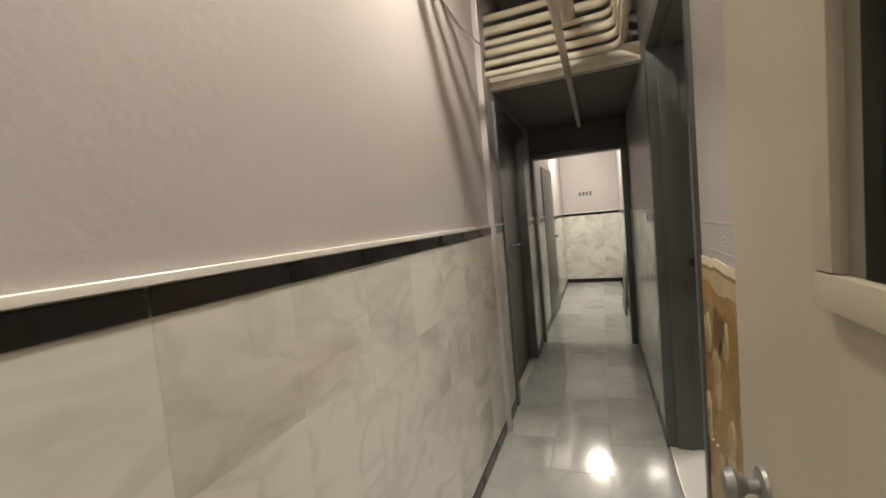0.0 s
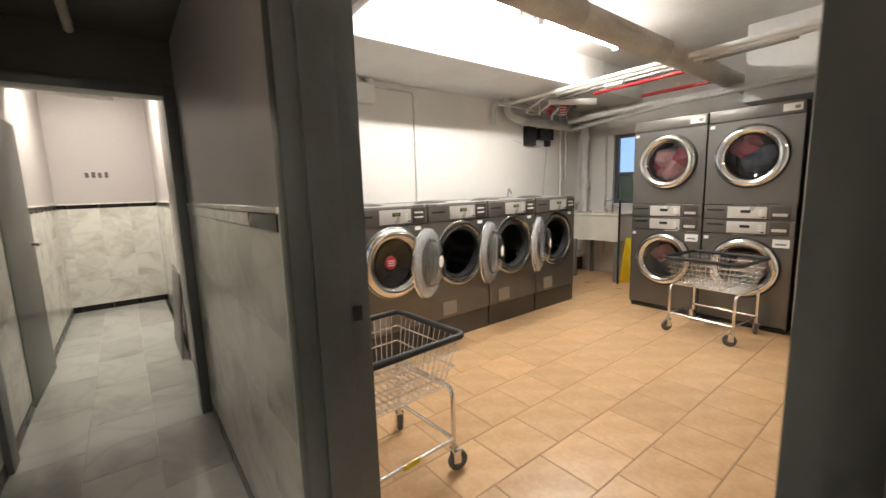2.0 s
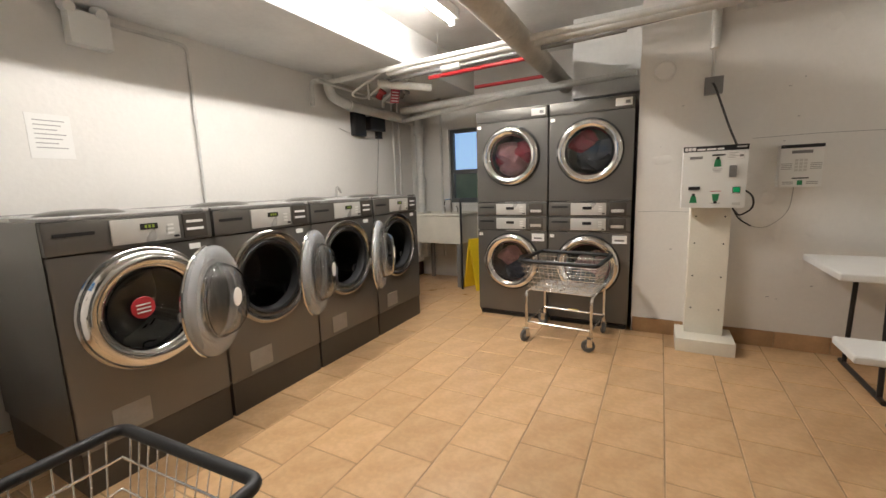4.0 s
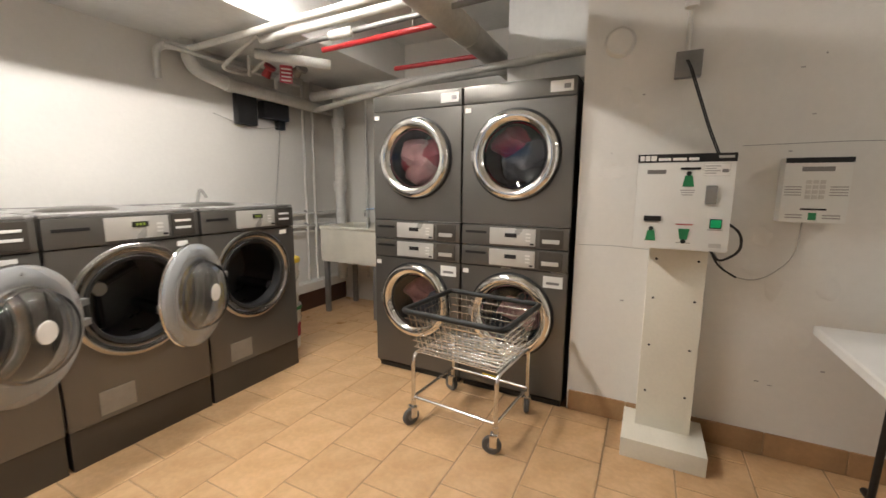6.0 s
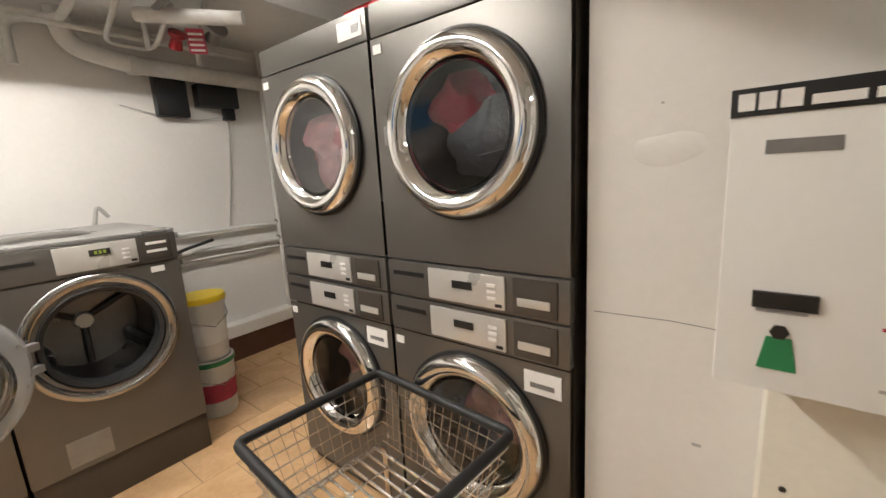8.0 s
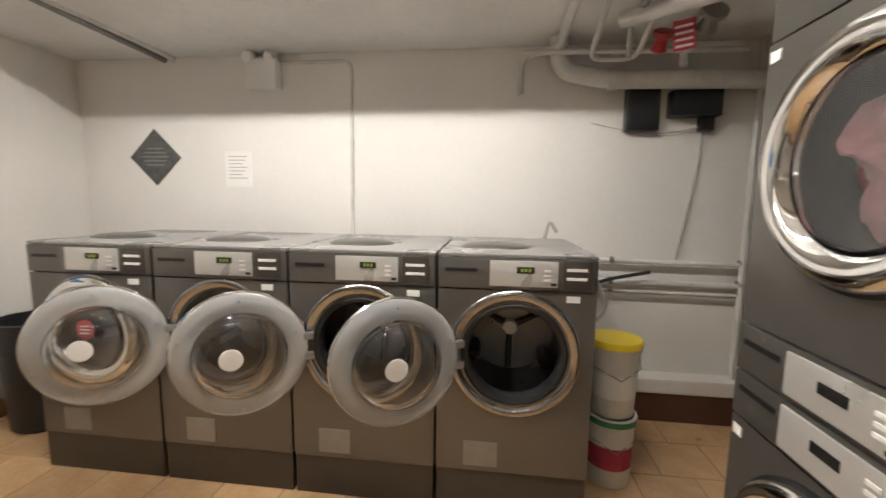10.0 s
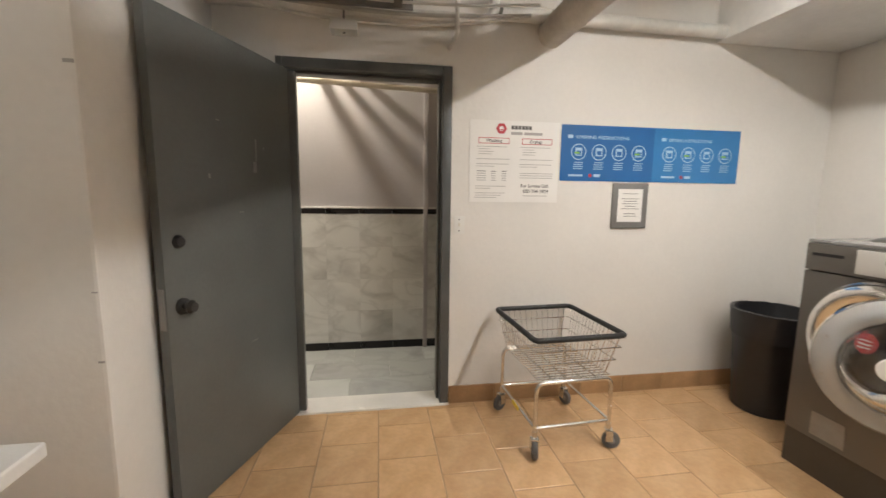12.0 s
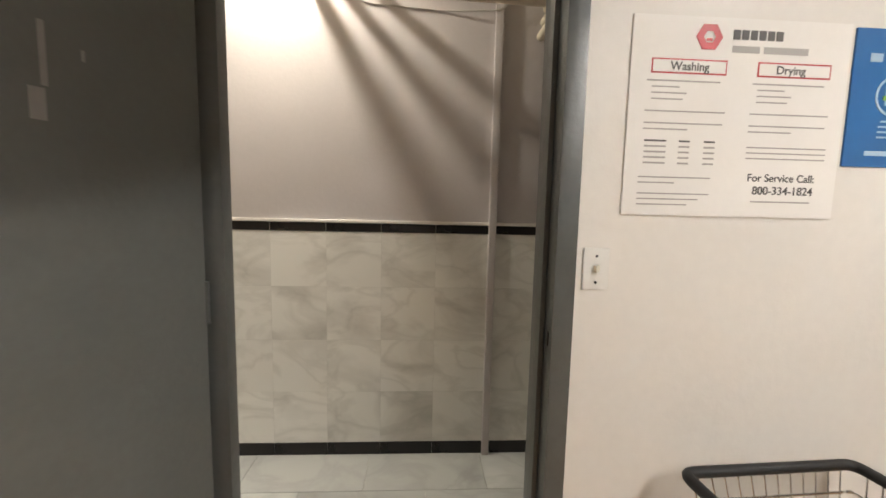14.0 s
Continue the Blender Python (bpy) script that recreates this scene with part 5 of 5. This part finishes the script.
f = thing("door_3", "dark grey open doorway frame across the hall", "door frame", kind="structure")
for a, b in ((HL, HL + 0.035), (0.95, HR)):
    part("jamb", box(a, 5.09, 0, b, 5.23, 1.95, 0.006), FRAME_GREY, f)
part("head", box(HL + 0.035, 5.09, 1.89, 0.95, 5.23, 1.95, 0.006), FRAME_GREY, f)
f = thing("door_4", "dark grey steel door leaf ajar past the doorway", "door", pose(HL + 0.01, 6.95, 0, 0, 0, 88), kind="structure")
part("panel", box(-1.05, -0.04, 0.01, -0.25, 0.0, 1.90, 0.003), DOOR_GREY, f)
part("lever", tube(bent([(-0.34, -0.04, 1.02), (-0.34, -0.09, 1.02), (-0.46, -0.09, 1.02)], 0.02), 0.010), GREY_METAL, f)
t = thing("leaning_panel", "grey board leaning on the hall wall", "panel", pose(0.97, 6.5, 0))
o = part("board", box(-0.02, -0.30, 0.0, 0.0, 0.30, 0.72, 0.004), GREY_METAL, t)
o.matrix_local = pose(0.0, 0, 0, 0, 4, 0)

# open taupe door at the hall's start, folded back on the east wall
f = thing("door_5", "taupe painted door with a dark glass pane folded back to the wall", "door", pose(1.003, 0.87, 0, 0, 0, 90.3), kind="structure")
bm = bmesh.new()
box(0.53, 0, 0.01, 0.89, 0.042, 2.05, 0.002, bm)
box(0, 0, 0.01, 0.53, 0.042, 1.24, 0, bm)
box(0, 0, 1.95, 0.53, 0.042, 2.05, 0, bm)
box(0, 0, 1.24, 0.13, 0.042, 1.95, 0, bm)
part("panel", bm, LEAF_TAUPE, f)
part("glazing", box(0.13, 0.018, 1.24, 0.53, 0.024, 1.95), DARK_PANE, f, "dark glass pane")
bm = bmesh.new()
box(0.10, 0.040, 1.21, 0.56, 0.056, 1.25, 0.006, bm)
box(0.10, 0.040, 1.94, 0.56, 0.056, 1.98, 0.006, bm)
box(0.10, 0.040, 1.25, 0.14, 0.056, 1.94, 0.006, bm)
box(0.52, 0.040, 1.25, 0.56, 0.056, 1.94, 0.006, bm)
part("glazing_bead", bm, LEAF_TAUPE, f)
part("knob", lathe([(0.0, 0.062), (0.022, 0.058), (0.028, 0.045), (0.012, 0.025), (0.012, 0.008), (0.032, 0.006), (0.034, 0.0)], m=pose(0.78, 0.042, 0.85, -90)), GREY_METAL, f, "worn steel door knob")

# damaged wall south of the laundry door: bared adhesive below a torn paint edge
t = thing("damaged_wall_patch", "bared brown wall with old adhesive below torn grey paint", "wall damage", kind="structure")


def ragged(x, y0, y1, base, top, amp, seed, thick, step=0.012):
    """A thin sheet on the hall's east wall whose upper edge wanders."""
    bm = bmesh.new()
    count = max(2, int((y1 - y0) / step))
    rows = []
    for k in range(count + 1):
        y = y0 + (y1 - y0) * k / count
        z = top + amp * noise.fractal(Vector((y * 6, seed, 0)), 1.0, 2.0, 4)
        rows.append([bm.verts.new((x - d, y, h)) for h, d in ((base, thick), (z, thick), (z, 0))])
    for a, b in zip(rows, rows[1:]):
        bm.faces.new((a[0], b[0], b[1], a[1]))
        bm.faces.new((a[1], b[1], b[2], a[2]))
    return bm


part("plaster_band", ragged(HR, -0.9, DOOR_S - 0.037, 0.0, 1.172, 0.010, 1.0, 0.003), PLASTER, t, "pale torn plaster edge", smooth=False)
part("tear_line", ragged(HR, -0.9, DOOR_S - 0.037, 0.0, 1.148, 0.012, 1.0, 0.0032), STAIN_TAN, t, "thin brown torn line", smooth=False)
part("pale_band", ragged(HR, -0.9, DOOR_S - 0.037, 0.0, 1.138, 0.012, 1.0, 0.0035), PALE_OCHRE, t, "pale brown old adhesive band", smooth=False)
part("bared_wall", ragged(HR, -0.9, DOOR_S - 0.037, 0.0, 1.095, 0.022, 5.0, 0.004), OCHRE, t, "brown bared wall", smooth=False)
rng = random.Random(11)
for k in range(42):
    y, z = 1.62 + 0.105 * (k % 7) + rng.uniform(-0.02, 0.02), 0.10 + 0.155 * (k // 7) + 0.07 * (k % 2) + rng.uniform(-0.02, 0.02)
    ry, rz = rng.uniform(0.028, 0.042), rng.uniform(0.045, 0.068)
    bm = bmesh.new()
    pts = []
    for j in range(18):
        a = 2 * math.pi * j / 18
        w = 1 + 0.22 * noise.noise(Vector((math.cos(a), math.sin(a), k * 3.1)))
        pts.append((y + ry * w * math.cos(a), z + rz * w * math.sin(a)))
    outer = [bm.verts.new((HR - 0.0035, a, b)) for a, b in pts]
    inner = [bm.verts.new((HR - 0.0046 - 0.00006 * k, y + (a - y) * 0.9, z + (b - z) * 0.9)) for a, b in pts]
    for j in range(18):
        bm.faces.new((outer[j], outer[(j + 1) % 18], inner[(j + 1) % 18], inner[j]))
    bm.faces.new(inner)
    part("adhesive_dab", bm, DAB, t)
for k in range(34):
    y, z = rng.uniform(1.0, 2.25), rng.uniform(0.2, 1.13)
    bm = bmesh.new()
    bmesh.ops.create_icosphere(bm, subdivisions=1, radius=0.008, matrix=Matrix.Translation((HR - 0.006, y, z)) @ Matrix.Diagonal((0.4, rng.uniform(0.6, 1.3), rng.uniform(0.4, 0.9), 1)))
    part("plaster_chip", bm, CAP_WHITE, t, smooth=False)
for k, (y, z, ry, rz) in enumerate(((2.13, 0.98, 0.035, 0.055), (2.07, 1.0, 0.022, 0.035), (1.86, 1.01, 0.04, 0.018), (1.95, 0.62, 0.03, 0.03))):
    bm = bmesh.new()
    ring = []
    for j in range(24):
        a = 2 * math.pi * j / 24
        w = 1 + 0.55 * noise.noise(Vector((1.7 * math.cos(a), 1.7 * math.sin(a), k * 4.3)))
        ring.append(bm.verts.new((HR - 0.0085, y + ry * w * math.cos(a), z + rz * w * math.sin(a))))
    bm.faces.new(ring)
    part("brown_stain", bm, STAIN_BROWN, t, "dark brown stain")
for y0, y1, z in ((0.95, 1.7, 1.272), (1.72, 2.05, 1.276), (2.06, 2.29, 1.274), (1.4, 2.2, 1.20)):
    steps = 24
    part("paint_ridge", tube([(HR, y0 + (y1 - y0) * k / steps, z + 0.004 * noise.noise(Vector((y0 + k * 0.7, z * 9, 0)))) for k in range(steps + 1)], 0.0015, n=6), HALL_GREY, t)
for k in range(60):
    y, z = rng.uniform(0.95, 2.29), 1.20 + 0.07 * rng.random() ** 0.7
    bm = bmesh.new()
    bmesh.ops.create_icosphere(bm, subdivisions=2, radius=rng.uniform(0.0015, 0.005), matrix=Matrix.Translation((HR, y, z)) @ Matrix.Diagonal((0.4, rng.uniform(0.7, 2.2), rng.uniform(0.6, 1.2), 1)))
    part("paint_blister", bm, HALL_GREY, t)

# post and pipe work in the hall
t = thing("pipe_casing", "narrow white painted pipe casing on the wall", "pipe casing")
part("casing", box(HL, 3.262, 0.0, HL + 0.035, 3.30, HZ, 0.004), HALL_GREY, t)
t = thing("wall_wire", "thin pale wire stapled to the hall wall", "wire")
part("wire", tube(bent([(HL + 0.006, 2.3, 2.55), (HL + 0.006, 2.6, 2.38), (HL + 0.006, 3.0, 2.36), (HL + 0.04, 3.28, 2.36), (HL + 0.04, 3.4, 2.45)], 0.05), 0.004), CABLE_GREY, t)
for k, (z, r) in enumerate(((2.26, 0.022), (2.33, 0.022), (2.40, 0.026), (2.47, 0.02), (2.55, 0.03), (2.64, 0.024))):
    pipe_run("hall_pipe", "cream painted pipe crossing the hall", [(HL, 3.50 + 0.015 * k, z), (HR - 0.10 - 0.01 * k, 3.50 + 0.015 * k, z), (HR - 0.10 - 0.01 * k, 2.3, z + 0.2), (HR - 0.10 - 0.01 * k, -1.1, z + 0.25)], r, HALL_CREAM, 0.10)
pipe_run("hall_main_pipe", "thick cream painted pipe along the hall", [(0.62, -1.0, 2.62), (0.62, 3.6, 2.52)], 0.045, HALL_CREAM)
pipe_run("sprinkler_drop", "cream painted pipe below the dark ceiling", [(0.60, 2.3, 2.22), (0.60, 5.0, 2.14)], 0.02, HALL_CREAM)
for k, y in enumerate((2.35, 2.46, 2.58)):
    pipe_run("branch_pipe", "cream painted branch pipe into the wall", [(HL, y, 2.46 + 0.02 * k), (0.62, y, 2.52)], 0.022 + 0.008 * (k == 0), HALL_CREAM)
setting("hall_pipe_board", box(HL, 3.60, 2.19, HR, 3.66, 2.30), HALL_CREAM, "cream painted edge of the dropped ceiling", "trim")
t = thing("ceiling_lamp", "lit ceiling lamp above the hall", "ceiling light")
part("globe", lathe([(0.0, 2.615), (0.05, 2.62), (0.07, 2.645), (0.05, 2.675), (0.03, 2.69), (0.0, 2.69)], m=pose(0.46, 2.15, 0.25) @ Matrix.Diagonal((0.7, 0.7, 1, 1))), BULB_GLOW, t)
part("rod", tube([(0.46, 2.15, 2.93), (0.46, 2.15, HZ)], 0.012), GREY_METAL, t)
# globe for the added, unseen lamp at the start
t = thing("ceiling_lamp", "added ceiling lamp out of view at the hall's start, lit", "ceiling light")
part("globe", lathe([(0.0, 2.83), (0.05, 2.835), (0.08, 2.87), (0.06, 2.92), (0.03, 2.95), (0.0, 2.95)], m=pose(0.55, 0.1, 0)), BULB_GLOW, t)
part("base", tube([(0.55, 0.1, 2.93), (0.55, 0.1, HZ)], 0.05), BOX_WHITE, t)
t = thing("ceiling_lamp", "lit strip lamp above the far hall", "ceiling light")
part("globe", box(0.25, 7.24, 2.65, 0.75, 7.36, 2.71, 0.01), BULB_GLOW, t)
part("rod", tube([(0.5, 7.3, 2.7), (0.5, 7.3, HZ)], 0.01), GREY_METAL, t)
pipe_run("far_pipe", "grey pipe under the far hall ceiling", [(HL, 6.9, 2.25), (0.75, 6.9, 2.22)], 0.05, PIPE_WHITE)
g = thing("wall_print", "dark stencilled marks on the far wall", "sign", pose(0.40, 8.75, 1.60))
for k in range(4):
    part("mark", box(0.06 * k, -0.002, 0, 0.06 * k + 0.035, 0.001, 0.06 + 0.008 * (k % 2)), INK, g)


# dado: marble, black border, white cap; on the hall's west wall and at its end
def shared_piece(name, mesh, parent, m):
    ob = new(name, mesh)
    ob.parent = parent
    ob.matrix_local = m
    return ob


def piece_mesh(name, sx, sy, sz, mat, chamfer=0.0015):
    bm = box(0, 0, 0, sx, sy, sz, chamfer, segments=1)
    me = bpy.data.meshes.new(name)
    bm.to_mesh(me)
    bm.free()
    me.materials.append(mat)
    return me


TW = 0.2872
tile_me = piece_mesh("wall_tile", 0.008, TW, 0.2908, MARBLE_WALL, 0.0003)
black_me = piece_mesh("border_tile", 0.011, 0.285, 0.044, BLACK_TILE, 0.002)
pale_me = piece_mesh("border_tile", 0.011, 0.285, 0.044, MARBLE_WALL, 0.002)
foot_me = piece_mesh("base_tile", 0.012, 0.2865, 0.07, BLACK_TILE, 0.002)


def dado(name, m, length, label, black_from=0.0):
    """Local y along the wall, x out of it."""
    d = thing(name, label, "dado", m, kind="structure")
    k = 0
    while k * 0.288 < length - 0.05:
        y = k * 0.288
        s = min(1.0, (length - y) / TW)
        for r in range(4):
            shared_piece("wall_tile", tile_me, d, pose(0, y, 0.072 + 0.2915 * r) @ Matrix.Diagonal((1, s, 1, 1)))
        shared_piece("base_tile", foot_me, d, pose(0, y, 0.0) @ Matrix.Diagonal((1, s, 1, 1)))
        k += 1
    k = 0
    while k * 0.288 < length - 0.03:
        y = k * 0.288
        s = min(1.0, (length - y) / 0.285)
        shared_piece("border_tile", black_me if y >= black_from else pale_me, d, pose(0, y, 1.2400) @ Matrix.Diagonal((1, s, 1, 1)))
        k += 1
    part("grout_bed", box(0, 0, 0.0, 0.0068, length, 1.285), GROUT_GREY, d, smooth=False)
    part("cap", box(0, 0, 1.286, 0.014, length, 1.303, 0.005, segments=3), CAP_WHITE, d, "white glazed cap moulding")
    return d


dado("dado_west", pose(HL, -1.049, 0), 4.649, "marble tile dado with a black border and white cap")
dado("dado_west_far", pose(HL, 5.26, 0), 3.48, "marble tile dado past the doorway")
dado("dado_west_mid", pose(HL, LD1 + 0.07, 0), 0.41, "marble tile dado between two doors")
dado("dado_end", pose(1.06, 8.75, 0, 0, 0, 90) @ Matrix.Diagonal((-1, 1, 1, 1)), 0.96, "marble tile dado on the end wall")
dado("dado_east", pose(HR, 5.08, 0, 0, 0, 180), 5.08 - DOOR_N - 0.075, "marble tile dado, its border black only beside the laundry door", 1.4)
dado("dado_east_far", pose(1.06, 8.74, 0, 0, 0, 180), 2.4, "marble tile dado on the far hall wall")

# skirting tiles in the laundry
base_me = piece_mesh("skirting_tile", 0.012, 0.318, 0.125, TERRA_BASE, 0.003)


def skirting(name, m, length):
    d = thing(name, "tan ceramic skirting tiles along the white wall", "baseboard", m, kind="structure")
    k = 0
    while k * 0.322 < length - 0.02:
        s = min(1.0, (length - k * 0.322) / 0.318)
        shared_piece("skirting_tile", base_me, d, pose(0, k * 0.322, 0) @ Matrix.Diagonal((1, s, 1, 1)))
        k += 1
    part("grout_bed", box(0, 0, 0, 0.006, length, 0.12), GROUT_TAN, d, smooth=False)


skirting("baseboard_west", pose(LW, DOOR_N + 0.06, 0), NW - DOOR_N - 0.06)
skirting("baseboard_east", pose(EW, 3.09, 0, 0, 0, 180), 3.6)
skirting("baseboard_pier", pose(PX, -0.55, 0), PY + 0.55)

# chips and cracks on the plaster
rng = random.Random(21)
t = thing("wall_chips", "small dark chips in the white paint", "wall damage", kind="structure")
for k in range(18):
    y, z = rng.uniform(1.9, 3.08), rng.uniform(0.3, 2.3)
    part("chip", box(EW - 0.0015, y, z, EW + 0.001, y + rng.uniform(0.006, 0.02), z + rng.uniform(0.003, 0.008)), PALE_INK, t, smooth=False)
for k in range(7):
    z = rng.uniform(0.5, 2.4)
    part("chip", box(PX - 0.012, PY - 0.02 - rng.uniform(0, 0.02), z, PX + 0.0015, PY - 0.004, z + rng.uniform(0.004, 0.012)), PALE_INK, t, smooth=False)
for y0, y1, z in ((2.72, 3.08, 1.02), (1.6, 2.35, 1.55)):
    part("crack", tube([(EW, y0, z), (EW, (y0 + y1) / 2, z + 0.008), (EW, y1, z + 0.002)], 0.0014, n=5), GREY_METAL, t)

rng = random.Random(33)
for k in range(14):
    y, z, ry, rz = rng.uniform(1.9, 3.0), rng.uniform(0.35, 2.3), rng.uniform(0.03, 0.10), rng.uniform(0.03, 0.12)
    bm = bmesh.new()
    outer, inner = [], []
    for j in range(20):
        a = 2 * math.pi * j / 20
        w = 1 + 0.35 * noise.noise(Vector((1.5 * math.cos(a), 1.5 * math.sin(a), k * 2.7)))
        outer.append(bm.verts.new((EW + 0.0005, y + ry * w * math.cos(a), z + rz * w * math.sin(a))))
        inner.append(bm.verts.new((EW - 0.0012 - 0.00005 * k, y + 0.86 * ry * w * math.cos(a), z + 0.86 * rz * w * math.sin(a))))
    for j in range(20):
        bm.faces.new((outer[j], outer[(j + 1) % 20], inner[(j + 1) % 20], inner[j]))
    bm.faces.new(inner)
    part("plaster_patch", bm, WHITE_WALL, t)

# floor tiles last
floor = bpy.data.objects["floor"]
hall_floor = bpy.data.objects["floor_hall"]
FT = 0.322
ft_me = piece_mesh("floor_tile", FT - 0.007, FT - 0.007, 0.012, TERRA, 0.0025)
rest = bmesh.new()
row = 0
for j in range(-9, 11):
    y = 3.177 + FT * j
    off = 0.5 * FT if j % 2 else 0.0
    for i in range(-2, 20):
        x = 0.92 + FT * i + off
        x0, x1, y0, y1 = max(x, LW), min(x + FT - 0.007, DX), max(y, -0.6), min(y + FT - 0.007, NW)
        if x1 - x0 < 0.02 or y1 - y0 < 0.02:
            continue
        if y > 1.2 and x < 5.3:
            ob = shared_piece("floor_tile", ft_me, floor, pose(x0, y0, -0.012) @ Matrix.Diagonal(((x1 - x0) / (FT - 0.007), (y1 - y0) / (FT - 0.007), 1, 1)))
        else:
            box(x0, y0, -0.012, x1, y1, 0.0, 0.0, rest)
part("floor_tile_rest", rest, TERRA, floor, smooth=False)["kind"] = "stuff"
mt_me = piece_mesh("marble_floor_tile", 0.3035, 0.6075, 0.010, MARBLE_FLOOR, 0.0008)
for j in range(-2, 16):
    for i in range(3):
        y = 0.2 + 0.61 * j + (0.305 if i % 2 else 0.0)
        x = HL + 0.306 * i
        y0, y1, x1 = max(y, -1.2), min(y + 0.6075, 8.75), min(x + 0.3035, HR)
        if y1 - y0 > 0.03:
            shared_piece("marble_floor_tile", mt_me, hall_floor, pose(x, y0, -0.010) @ Matrix.Diagonal(((x1 - x) / 0.3035, (y1 - y0) / 0.6075, 1, 1)))
